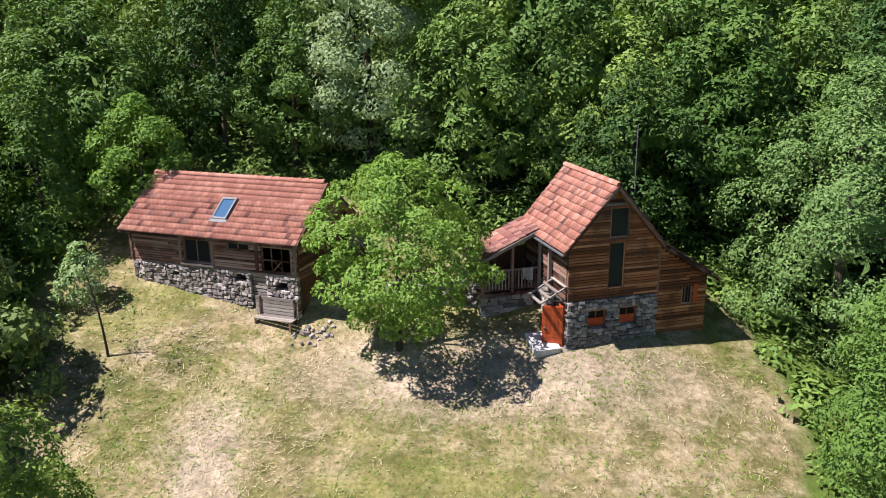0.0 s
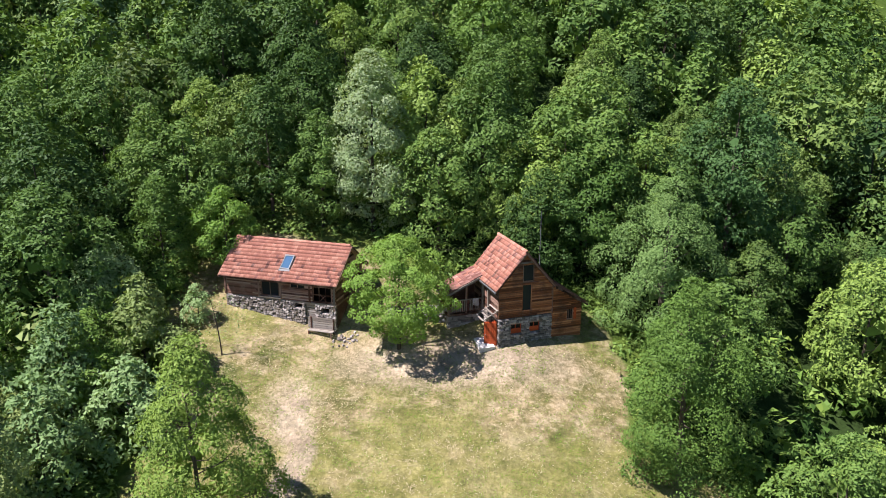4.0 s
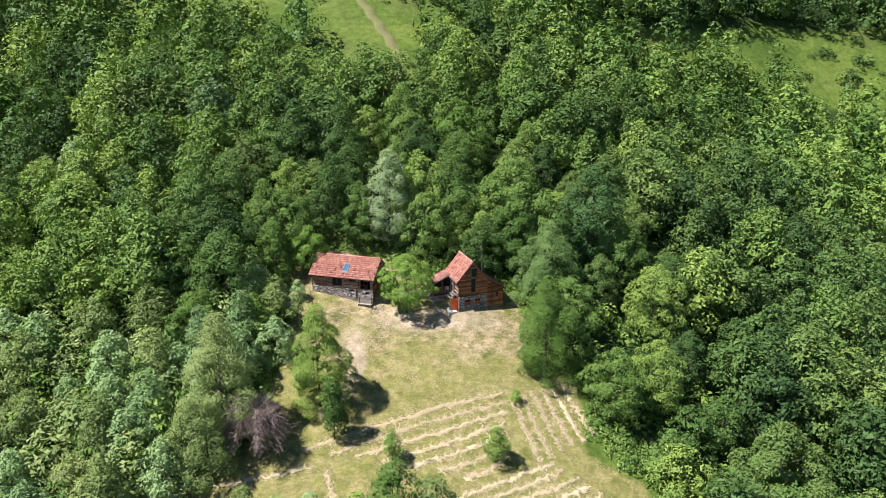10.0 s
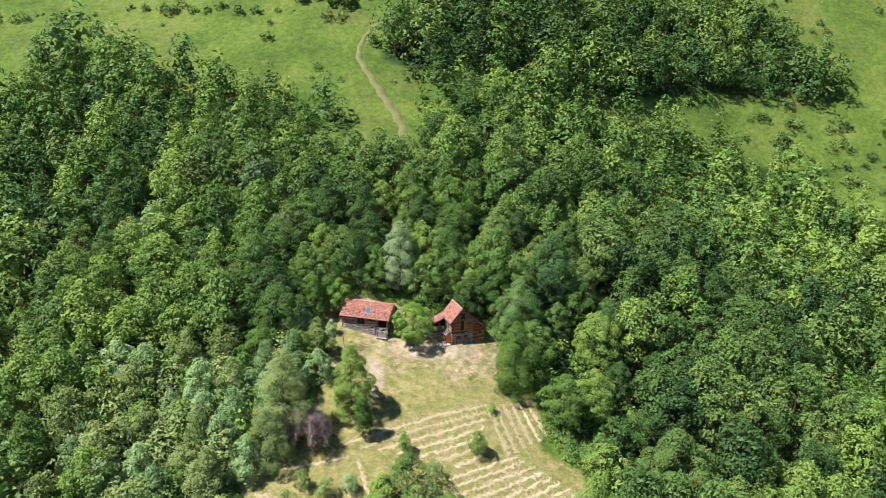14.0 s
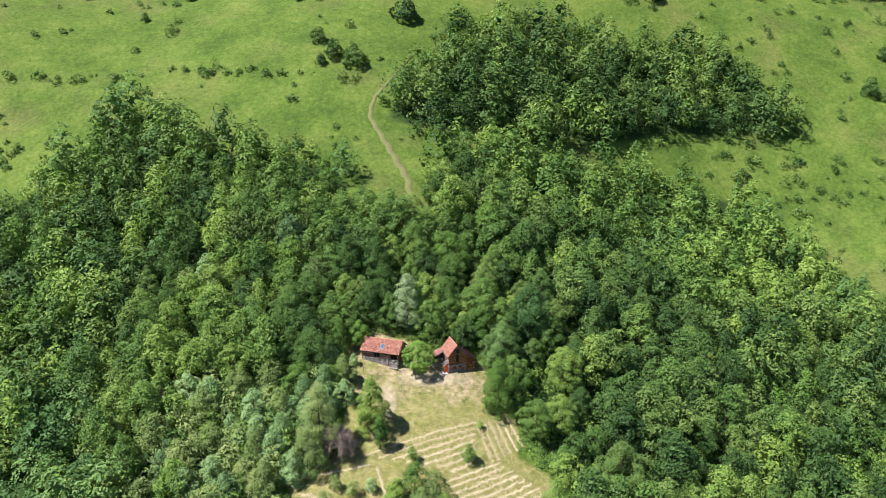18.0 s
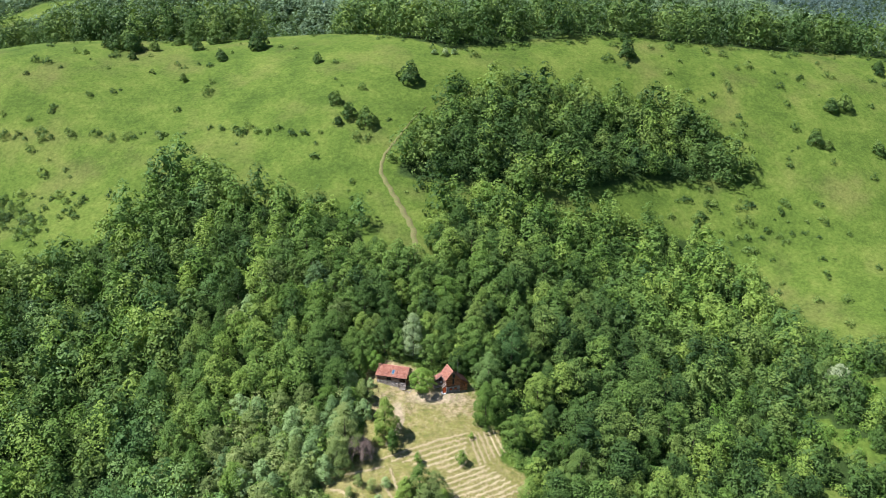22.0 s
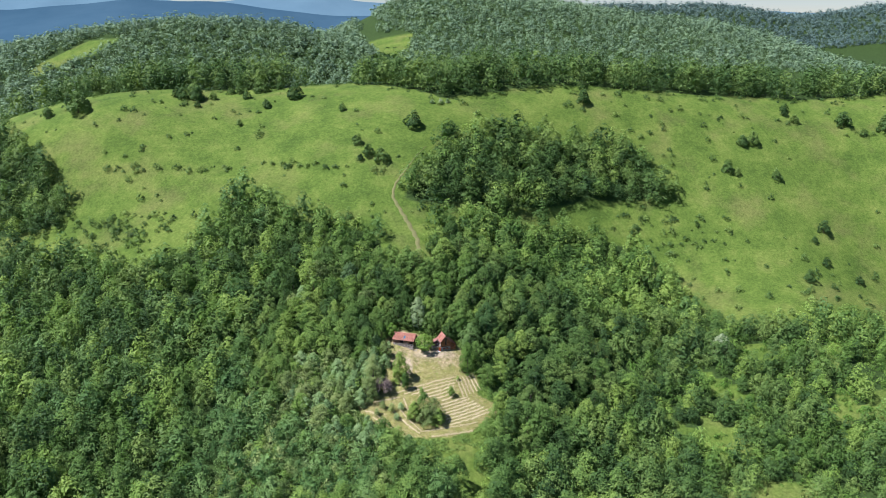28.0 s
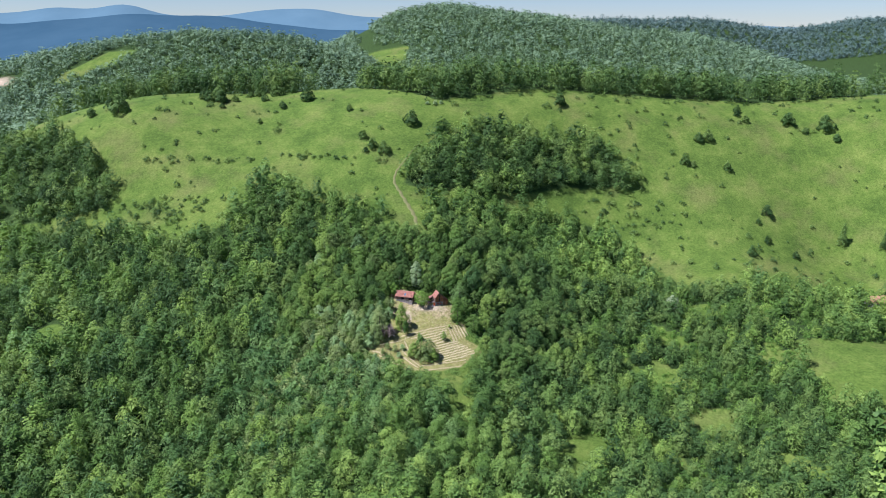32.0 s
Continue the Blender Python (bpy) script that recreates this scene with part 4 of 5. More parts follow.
for k in range(24):
    piece("ridge_tile", RIDGE, rf1, pose(-9.3 + 0.39 * k, 2.95, -0.64, 0, hr.uniform(-2, 2), 0))
for y0, y1, z0, z1 in ((0, 2.95, -2.86, -0.7), (5.9, 2.95, -2.86, -0.7)):
    part("barge_board", beam(bmesh.new(), (0.0, y0, z0), (0.0, y1, z1), 0.035, 0.11), PLANK_DARK, rf1)
part("eaves_board", boxed(-9.5, 0, -0.02, 0.02, -2.97, -2.85), PLANK_DARK, rf1)
# roof window
sk = part("roof_window", bmesh.new(), METAL, rf1, "roof window with a zinc frame")
bm = bmesh.new()
for a in ((-0.38, -0.31, -0.02, 1.26), (0.31, 0.38, -0.02, 1.26), (-0.31, 0.31, -0.02, 0.1), (-0.31, 0.31, 1.18, 1.26)):
    box(bm, a[0], a[1], a[2], a[3], 0.0, 0.09)
bm.to_mesh(sk.data)
bm.free()
ac = Vector((1, 0, 0))
sm = Matrix((ac, dn, ac.cross(dn))).transposed().to_4x4()
if sm.col[2].z < 0:
    sm = Matrix((-ac, dn, (-ac).cross(dn))).transposed().to_4x4()
sk.matrix_basis = Matrix.Translation(Vector((-4.46, 2.95, -0.64)) + dn * 1.36) @ sm
part("pane", boxed(-0.31, 0.31, 0.1, 1.18, 0.03, 0.05), SKY_TINTED_GLASS, sk, "glass pane with the reflected sky put into its blue colour")
part("flashing", boxed(-0.46, 0.46, 1.27, 1.45, 0.0, 0.05), METAL, sk)
bench = thing("garden_bench", M1 @ pose(-1.35, 0.02, -6.5), "grey weathered plank bench with a slatted back", "bench")
for z in (0.16, 0.32, 0.48, 0.64, 0.80, 0.96):
    part("back_slat", boxed(-1.15, 1.0, 0.3, 0.34, z, z + 0.13), PLANK_GREY, bench)
for y in (-0.2, -0.02, 0.16):
    part("seat_slat", boxed(-1.0, 0.95, y, y + 0.15, 0.2, 0.24), PLANK_GREY, bench)
for x in (-0.9, 0.85):
    for y in (-0.18, 0.28):
        part("leg", boxed(x - 0.04, x + 0.04, y - 0.03, y + 0.03, -0.25, 0.2 if y < 0 else 1.1), PLANK_DARK, bench)

# loose stones and a low dry-stone wall between the houses
dry = thing("dry_stone_wall", pose(-9.8, 2.3, 0, 0, 0, -2), "low dry-stone retaining wall overgrown with weeds", "stone wall")
for k in range(150):
    u_ = hr.uniform(0.0, 5.6)
    lv_ = hr.uniform(0, 0.9)
    wx, wy = -9.8 + u_, 2.3 + 0.35 * lv_
    s = hr.uniform(0.18, 0.42)
    piece("stone", hr.choice(STONES), dry, Matrix.Translation((u_, 0.3 * lv_ + hr.uniform(-0.08, 0.1), ground_z(wx, wy) + lv_ - 0.15)) @ pose(0, 0, 0, hr.uniform(-20, 20), hr.uniform(-20, 20), hr.uniform(0, 180)) @ Matrix.Diagonal((s * 1.3, s, s * 0.75, 1)))
rub = thing("stone_heap", pose(-12.0, 0.2, 0), "small heap of rubble stones beside the bench", "stones")
for k in range(26):
    wx, wy = -12.5 + hr.gauss(0, 0.4), 1.0 + hr.gauss(0, 0.35)
    s = hr.uniform(0.1, 0.22)
    piece("stone", hr.choice(STONES), rub, Matrix.Translation((wx + 12.0, wy - 0.2, ground_z(wx, wy) + 0.05)) @ pose(0, 0, 0, hr.uniform(-40, 40), hr.uniform(-40, 40), hr.uniform(0, 180)) @ Matrix.Diagonal((s * 1.3, s, s * 0.8, 1)))
# power line from house to house
cv, cf = tube([(x, 5.5 - 0.05 * x, -1.2 - 0.35 * math.sin(math.pi * (x + 11.7) / 8.5)) for x in np.linspace(-11.7, -3.2, 12)], [0.016] * 12, 4)
tagged(new("power_cable", mesh_of("power_cable", cv, cf, [DARK], True)), "thin sagging cable strung between the two houses", "cable")
# woods near the houses: a few kinds of tree, each standing many times
SPEC = ((12.5, 4.5, "round", LEAF_WOOD), (13.5, 4.0, "tall", LEAF_WOOD), (11, 4.6, "round", LEAF_WOOD), (12, 3.9, "tall", LEAF_WOOD),
        (11.5, 4.4, "round", LEAF_WALNUT), (10.5, 3.8, "tall", LEAF_GREY), (11.5, 4.6, "round", LEAF_OLIVE), (12.5, 4.4, "round", LEAF_DARK), (12, 4.0, "tall", LEAF_DARK))
FINE, KINDS = [], []
for k, (tall, wide, style, mat) in enumerate(SPEC):
    stem = trunk_mesh(100 + k, tall, wide, 0.17, 6)
    FINE.append((stem, crown_mesh(200 + k, tall, wide, tall * 0.12, 8800, 60, 0.25, mat, style)))
    KINDS.append((stem, crown_mesh(300 + k, tall, wide, tall * 0.10, 2300, 34, 0.44, mat, style)))
WEIGHTS = np.array((0.17, 0.15, 0.17, 0.14, 0.15, 0.05, 0.03, 0.08, 0.06))
KEEP_CLEAR = ((17, 0.5, 4.2), (15.5, -5, 3.2), (33, -22, 7), (-30.6, -23.8, 3.5), (-28.6, -18.6, 6), (-23.4, -18.6, 4.5), (-19.2, -15.2, 4.5), (-24, -25, 5), (8.9, -7.8, 3.8), (10.2, 3.2, 3.6), (-23.4, 8.4, 3), (-11.6, 11.5, 4.6), (17.5, 11.5, 2.5), (-29, -27, 4), (-27, 5.8, 3), (-29, 0.8, 3))

spots = []
step = 6.0
for iy, yy in enumerate(np.arange(-150, 275, step)):
    xs = np.arange(-430, 420, step) + (iy % 2) * step / 2
    spots.append(np.stack([xs + rng.uniform(-2.1, 2.1, len(xs)), yy + rng.uniform(-2.1, 2.1, len(xs))], -1))
spots = np.concatenate(spots)
depth = forest(spots[:, 0], spots[:, 1])
keep = depth > 0.8
for cx, cy, cr in KEEP_CLEAR:
    keep &= np.hypot(spots[:, 0] - cx, spots[:, 1] - cy) > cr
spots, depth = spots[keep], depth[keep]
# the right-hand gully is open woodland with gaps
thin = np.array([noise.noise(Vector((a * 0.03, b_ * 0.03, 11.0))) for a, b_ in spots])
open_side = (spots[:, 0] > 70) & (spots[:, 1] < 20)
keep = ~(open_side & (thin > 0.5)) & ~((np.abs(spots[:, 0] + 3) > 240) & (rng.uniform(0, 1, len(spots)) < 0.3))
spots, depth = spots[keep], depth[keep]
near = np.hypot((spots[:, 0] + 5) / 1.35, (spots[:, 1] - 6)) 
order = np.argsort(near)
spots, depth, near = spots[order], depth[order], near[order]
NEAR_COUNT = 290
for i in range(NEAR_COUNT):
    x, y = spots[i]
    k = rng.choice(len(KINDS), p=WEIGHTS)
    s = rng.uniform(0.62, 1.12) * (0.8 if depth[i] < 3 else 1.0)
    if x > 70 and y < 30:
        s *= 0.75
    if 12 < x < 28 and -16 < y < 9:
        s, k = s * 0.8, (0, 3, 2)[i % 3]
    if -64 < x < -22 and -55 < y < -3:
        s, k = s * 0.74, (5, 5, 6, 4)[i % 4]
    if x > 14:
        k = (7, 8, 0, 7, 3, 8)[i % 6] if y > -12 else (0, 7, 2, 3)[i % 4]
    plant(x, y, *(FINE if near[i] < 27 else KINDS)[k], "leafy green deciduous tree in the dense wood round the clearing", "tree", "trees of the near wood", "forest_tree", rng.uniform(0, 360), s)



BEHIND = ((-20.2, 13.2, 0.85, 1), (-15.8, 11.8, 0.8, 3), (-6.2, 9.6, 0.8, 0), (-2.6, 12.5, 1.0, 1), (1.4, 11.0, 0.85, 2), (5.6, 9.6, 0.9, 4), (-7.5, 14.5, 1.05, 3), (6.6, 13.5, 1.1, 0), (-26.5, 11.5, 0.85, 2), (12.6, 8.6, 0.9, 3))
for k, (x, y, s, kind_) in enumerate(BEHIND):
    plant(x, y, *FINE[kind_], "leafy green deciduous tree close behind the houses", "tree", "trees of the near wood", "forest_tree", 67 * k, s)


def wood(name, places, leaves, lobes, leaf, mat, label, tall=(8.5, 13.5), wide=4.0, sizes=(0.6, 1.32), jitter=0.3, core=14):
    """A whole stand of trees that nobody could count, as one mesh."""
    base = []
    for k in range(6):
        t = tall[0] + (tall[1] - tall[0]) * k / 5
        p, n, g = billow_points(400 + k, t, wide * (0.85 + 0.3 * ((k * 7) % 5) / 4), t * 0.04, leaves, lobes, ("round", "tall", "full")[k % 3], core=core)
        v, f = leaf_cards(p, n, np.where(g == 1.0, leaf, g)[:, None], np.random.default_rng(500 + k), 0.25, jitter)
        base.append((v, f))
    zs = height(places[:, 0], places[:, 1])
    vs, fs, tones, o = [], [], [], 0
    for (x, y), z in zip(places, zs):
        v, f = base[rng.integers(6)]
        a, s = rng.uniform(0, 6.283), rng.uniform(*sizes)
        if x > 70 and y < 30:
            s *= 0.88
        c, q = math.cos(a) * s, math.sin(a) * s
        w = np.empty_like(v)
        w[:, 0], w[:, 1], w[:, 2] = v[:, 0] * c - v[:, 1] * q + x, v[:, 0] * q + v[:, 1] * c + y, v[:, 2] * s + z - 0.3
        vs.append(w)
        fs.append(f + o)
        tones.append(np.full(len(v), rng.uniform(0, 1), np.float32))
        o += len(v)
    me = mesh_of(name, np.concatenate(vs), np.concatenate(fs), [mat])
    me.attributes.new("tone", "FLOAT", "POINT").data.foreach_set("value", np.concatenate(tones))
    return tagged(new(name, me), label, "woods", kind="stuff")


rest = spots[NEAR_COUNT:]
# broad wedge of hillside that lies open to the valley; trees beyond it are built more simply
open_wedge = np.abs(rest[:, 0] + 3) < 0.62 * (rest[:, 1] + 362) + 8
seen, beyond = rest[open_wedge], rest[~open_wedge]
crest = (seen[:, 1] > 168) & (seen[:, 0] < 500)
thinned = rng.uniform(0, 1, len(seen)) < 0.6
# crest leaves: a darker green, with shade of the crown fronts put in
wood("crest_woods", seen[crest & thinned], 400, 18, 1.0, LEAF_DARK, "tall dark woods along the crest of the pasture", (16, 23), 6.0, sizes=(0.6, 1.15))
seen = seen[~crest]
scrubby = (seen[:, 0] > -92) & (seen[:, 0] < -24) & (seen[:, 1] > -70) & (seen[:, 1] < -6)
wood("willow_woods", seen[scrubby], 600, 20, 0.5, LEAF_MAPLE, "low grey-green willow woods beside the meadow", (6.5, 9.5), 3.9)
seen = seen[~scrubby]
low = np.stack(np.meshgrid(np.arange(-80, -8, 3.8), np.arange(-96, -2, 3.8)), -1).reshape(-1, 2) + rng.uniform(-1.6, 1.6, (475, 2))
low = low[(forest(low[:, 0], low[:, 1]) > 0.6) & (low[:, 0] < -22 - 0.25 * (low[:, 1] + 40))]
for cx, cy, cr in KEEP_CLEAR:
    low = low[np.hypot(low[:, 0] - cx, low[:, 1] - cy) > 0.8 * cr]
wood("willow_scrub", low[::2], 330, 14, 0.42, LEAF_OLIVE, "low grey-green willow scrub between the taller trees", (3.6, 6.2), 2.5)
wood("hazel_scrub", low[1::2], 330, 14, 0.42, LEAF_WALNUT, "low light green hazel scrub between the taller trees", (3.6, 6.2), 2.5)
grove = np.maximum(inside(COPSE, seen[:, 0], seen[:, 1]), inside(LEFT_WOOD, seen[:, 0], seen[:, 1])) > 0
blend = rng.uniform(0, 1, len(seen)) < 0.7
wood("copse_woods", seen[grove & blend], 640, 17, 0.66, LEAF_DARK, "dense dark green copse standing on the pasture", (10, 13), 5.0, sizes=(0.7, 1.35))
wood("copse_woods", seen[grove & ~blend], 640, 17, 0.66, LEAF_WOOD, "brighter hornbeams in the copse on the pasture", (10, 13), 5.0, sizes=(0.7, 1.35))
seen = seen[~grove]
mix = rng.uniform(0, 1, len(seen))
mix = np.where((seen[:, 0] > 18) & (seen[:, 1] < 45), mix * 0.8, mix)
close = np.hypot(seen[:, 0] - 2, (seen[:, 1] + 22)) < 88
remote = (seen[:, 1] > 62) | (np.abs(seen[:, 0]) > 165)
shady = ((seen[:, 0] > 28) & (seen[:, 0] < 170) & (seen[:, 1] < 45) & (mix < 0.58)) | ((seen[:, 0] < -60) & (mix < 0.4))
wood("oak_woods", seen[shady & (seen[:, 0] > 0)], 690, 26, 0.62, LEAF_DARK, "dark green woods on the side of the gully")
wood("oak_woods", seen[shady & (seen[:, 0] < 0)], 490, 26, 0.72, LEAF_DARK, "dark green woods on the western slope")
seen, mix, close, remote = seen[~shady], mix[~shady], close[~shady], remote[~shady]
for pick, words, leaves, leaf in ((close, "near the clearing", 1500, 0.42), (~close & ~remote, "covering the slope", 760, 0.58), (remote, "farther along the slope", 460, 0.74)):
    wood("green_woods", seen[pick & (mix < 0.66)], leaves, 24 if leaf < 0.5 else 17, leaf, LEAF_WOOD, "dense green deciduous woods " + words)
    wood("bright_woods", seen[pick & (mix >= 0.66) & (mix < 0.91)], leaves, 24 if leaf < 0.5 else 17, leaf, LEAF_WALNUT, "brighter green deciduous trees " + words)
    wood("grey_woods", seen[pick & (mix >= 0.91)], leaves, 24 if leaf < 0.5 else 17, leaf, LEAF_MAPLE, "grey-green deciduous trees " + words)
wood("outlying_woods", beyond, 24, 7, 2.8, LEAF_WOOD, "woods continuing along the hillside")

# ---- trees that stand apart ----
def solo(x, y, tall, wide, leaves, leaf, mat, label, name="tree", style="round", lobes=30, base=0.12, thick=0.13, limbs=9, seed=0, group="", category="tree"):
    t = trunk_mesh(700 + seed, tall, wide, thick, limbs)
    c = crown_mesh(800 + seed, tall, wide, tall * base, int(leaves * 1.5), lobes, leaf * 0.84, mat, style)
    return plant(x, y, t, c, label, category, group, name)


solo(-8.8, -0.2, 8.2, 3.7, 15000, 0.165, LEAF_YOUNG, "bright green young walnut tree on bare earth between the houses", "walnut_tree", "airy", 120, 0.14, seed=1)
solo(8.9, -7.8, 13.0, 3.7, 22000, 0.155, LEAF_WALNUT, "large dense walnut tree at the edge of the hay meadow", "walnut_tree", "full", lobes=70, base=0.0, thick=0.22, seed=2)
solo(10.2, 3.2, 12.0, 4.6, 24000, 0.155, LEAF_MAPLE, "broad grey-green maple tree beside the gabled house", "maple_tree", "full", lobes=74, base=0.0, thick=0.24, seed=3)
solo(17.5, 11.5, 16.0, 4.2, 9000, 0.3, LEAF_MAPLE, "tall pale green tree behind the maple", "maple_tree", lobes=64, base=0.05, thick=0.24, seed=4)
solo(-11.6, 11.5, 14.4, 3.8, 14000, 0.22, LEAF_PALE, "slender tree in white blossom behind the long house", "blossoming_tree", "tall", 60, 0.1, 0.18, seed=5)
solo(-22.7, 7.6, 6.3, 2.5, 6500, 0.2, LEAF_YOUNG, "bright green tree leaning over the end of the long house", "tree", "tall", 40, 0.1, seed=6)
solo(-18.4, -14.7, 12.6, 3.3, 24000, 0.155, LEAF_WALNUT, "slender leafy cherry tree on the meadow's edge", "cherry_tree", "full", 64, 0.0, 0.16, seed=7)
solo(-16.2, -19.2, 8.0, 1.2, 2400, 0.22, LEAF_WALNUT, "slim young tree standing in cut hay", "young_tree", "tall", 22, 0.16, 0.08, seed=8)
solo(-28.6, -18.6, 14.8, 3.9, 15000, 0.19, LEAF_OLIVE, "old olive-green fruit tree with a thinning crown", "fruit_tree", "full", 66, 0.0, 0.22, seed=9)
solo(33, -22, 12.5, 6.2, 15000, 0.3, LEAF_DARK, "huge round dark green walnut tree above the gully", "walnut_tree", "full", 80, 0.0, 0.3, seed=18)
solo(-30.6, -23.8, 9.5, 3.4, 9000, 0.2, LEAF_OLIVE, "bushy olive-green fruit tree beside the dead tree", "fruit_tree", "full", 50, 0.0, 0.16, seed=19)
solo(2.0, -20.8, 4.5, 1.4, 2200, 0.17, LEAF_WALNUT, "small round plum tree among the hay rows", "plum_tree", "round", 18, 0.2, 0.07, seed=10)
solo(-9.6, -21.6, 3.8, 1.0, 1300, 0.17, LEAF_WALNUT, "small sapling among the hay rows", "sapling", "tall", 14, 0.2, 0.05, seed=11)
solo(4.8, -12.6, 2.0, 0.7, 420, 0.15, LEAF_YOUNG, "thin light green sapling on the meadow", "sapling", "tall", 12, 0.25, 0.035, seed=12)
plant(-21.0, -1.0, trunk_mesh(713, 5.2, 1.7, 0.055, 9, BARK, 46), crown_mesh(813, 5.0, 1.7, 1.6, 240, 26, 0.11, LEAF_GREY, "round"), "thin half-bare sapling in dry grass", "tree", "", "sapling")
solo(-23.6, 2.4, 2.9, 1.0, 1500, 0.17, LEAF_GREY, "grey-green shrub at the corner of the long house", "shrub", "round", 16, 0.0, 0.05, seed=14, category="shrub")
solo(-27.0, 5.8, 8.2, 2.6, 6500, 0.21, LEAF_WALNUT, "leafy hazel tree behind the long house", "hazel_tree", "full", 44, 0.0, seed=15)
solo(-29.0, 0.8, 7.4, 2.6, 6500, 0.2, LEAF_GREY, "grey-green willow tree beside the long house", "willow_tree", "full", 44, 0.0, seed=16)
solo(-26.2, -1.6, 5.2, 1.8, 4500, 0.18, LEAF_WALNUT, "young hazel at the edge of the dry bank", "hazel_tree", "full", 34, 0.0, seed=17)
ORCHARD = ((-8.8, -31.0, 9.6, 3.4), (-5.0, -32.2, 9.0, 3.3), (-12.4, -32.2, 7.0, 2.7), (-7.4, -34.4, 7.4, 3.0), (-3.0, -34.0, 6.0, 2.6))
for k, (x, y, tall, wide) in enumerate(ORCHARD):
    solo(x, y, tall, wide, 3600, 0.28, LEAF_OLIVE if k % 2 else LEAF_WALNUT, "old spreading fruit tree in the mown orchard", "fruit_tree", "full", 30, 0.0, 0.14, seed=20 + k, group="fruit trees of the lower meadow")
solo(3.1, -53, 5.2, 2.1, 1500, 0.3, LEAF_WALNUT, "round dark tree alone on the grassy strip", "fruit_tree", "full", 22, 0.0, 0.1, seed=29)
for k, (x, y, tall) in enumerate(((-21, -29.5, 3.6), (-17.5, -28.5, 3.0), (-24.5, -28, 3.4), (-19, -33, 2.6), (-26.5, -31, 3.0))):
    solo(x, y, tall, 1.2, 800, 0.22, LEAF_GREY if k % 2 else LEAF_OLIVE, "small fruit tree on the lower meadow", "fruit_tree", "round", 14, 0.12, 0.07, seed=30 + k, group="small fruit trees")
GREYS = ((-25.5, -3.0, 5.5), (-29, -6.5, 6.2), (-33, -10, 7), (-37.5, -13.5, 7.2), (-31.5, -14.5, 6.6), (-36, -20, 7.4), (-41, -22, 7), (-28.5, -11.5, 6), (-33, -26, 5.5), (-38, -29, 6.5), (-30, -21, 6.0), (-24.8, -7.5, 4.2))
for k, (x, y, tall) in enumerate(GREYS):
    solo(x, y, tall * 1.3, 2.6, 2600, 0.30, LEAF_GREY if k % 3 else LEAF_OLIVE, "grey-green willow scrub beside the clearing", "willow_tree", "full", 36, 0.0, 0.09, seed=40 + k, group="willow scrub")
dt = thing("dead_tree", pose(-24.6, -20.4, ground_z(-24.6, -20.4) - 0.1, 0, 0, 0) @ Matrix.Diagonal((1.2, 1.2, 1.2, 1)), "dead fruit tree, a tangle of bare brown twigs", "tree")
piece("trunk", trunk_mesh(900, 6.4, 3.0, 0.18, 16, DEAD, 170), dt, Matrix())
tv, tf = [], []
tr = np.random.default_rng(77)
for k in range(34):
    a, far_ = k * 2.4 + tr.uniform(-0.5, 0.5), tr.uniform(1.8, 3.6)
    rise, lean = tr.uniform(2.6, 4.8), tr.uniform(-0.5, 0.5)
    arch = [np.array((math.cos(a + lean * t) * far_ * t, math.sin(a + lean * t) * far_ * t, 0.8 + rise * math.sin(0.25 + 2.5 * t) - 0.6 * t)) for t in np.linspace(0, 1, 7)]
    v, f = tube(arch, [0.06 - 0.007 * i for i in range(7)], 4)
    tf += [tuple(i + len(tv) for i in g) for g in f]
    tv += v
    for j in range(105):
        t = tr.uniform(0.25, 1.0) * 5.99
        i = int(t)
        p = arch[i] * (1 - t + i) + arch[i + 1] * (t - i)
        d = tr.normal(0, 1, 3) + np.array((math.cos(a), math.sin(a), -0.35))
        q = p + d * tr.uniform(0.25, 0.6)
        v, f = tube([p, (p + q) / 2 + tr.normal(0, 0.07, 3), q], [0.024, 0.019, 0.010], 3)
        tf += [tuple(m + len(tv) for m in g) for g in f]
        tv += v
tagged(piece("twig_tangle", mesh_of("twig_tangle", tv, tf, [DEAD]), dt, Matrix()), kind="stuff")


# ---- undergrowth, scrub and grass ----
def clumps(name, places, sizes, leaves, leaf, mat, label, category="scrub"):
    """Low leafy clumps as one mesh."""
    r = np.random.default_rng(len(places))
    zs = height(places[:, 0], places[:, 1])
    d = r.normal(0, 1, (len(places), leaves, 3))
    d[..., 2] = np.abs(d[..., 2]) * 0.9 + 0.05
    d /= np.linalg.norm(d, axis=2, keepdims=True)
    rad = sizes[:, None, None] * r.uniform(0.6, 1.0, (len(places), leaves, 1)) ** 0.5 * r.uniform(0.75, 1.12, (len(places), leaves, 1))
    c = d * rad * np.array((1.0, 1.0, 0.85)) + np.stack([places[:, 0], places[:, 1], zs - 0.05], -1)[:, None]
    n = d + np.array((0, 0, 0.5))
    v, f = leaf_cards(c.reshape(-1, 3), n.reshape(-1, 3), leaf * np.repeat(0.6 + 0.4 * sizes / sizes.mean(), leaves)[:, None], r, 0.25, 0.35)
    return tagged(new(name, mesh_of(name, v, f, [mat])), label, category, kind="stuff")


def scatter(n, x0, x1, y0, y1, seed):
    r = np.random.default_rng(seed)
    return np.stack([r.uniform(x0, x1, n), r.uniform(y0, y1, n)], -1), r


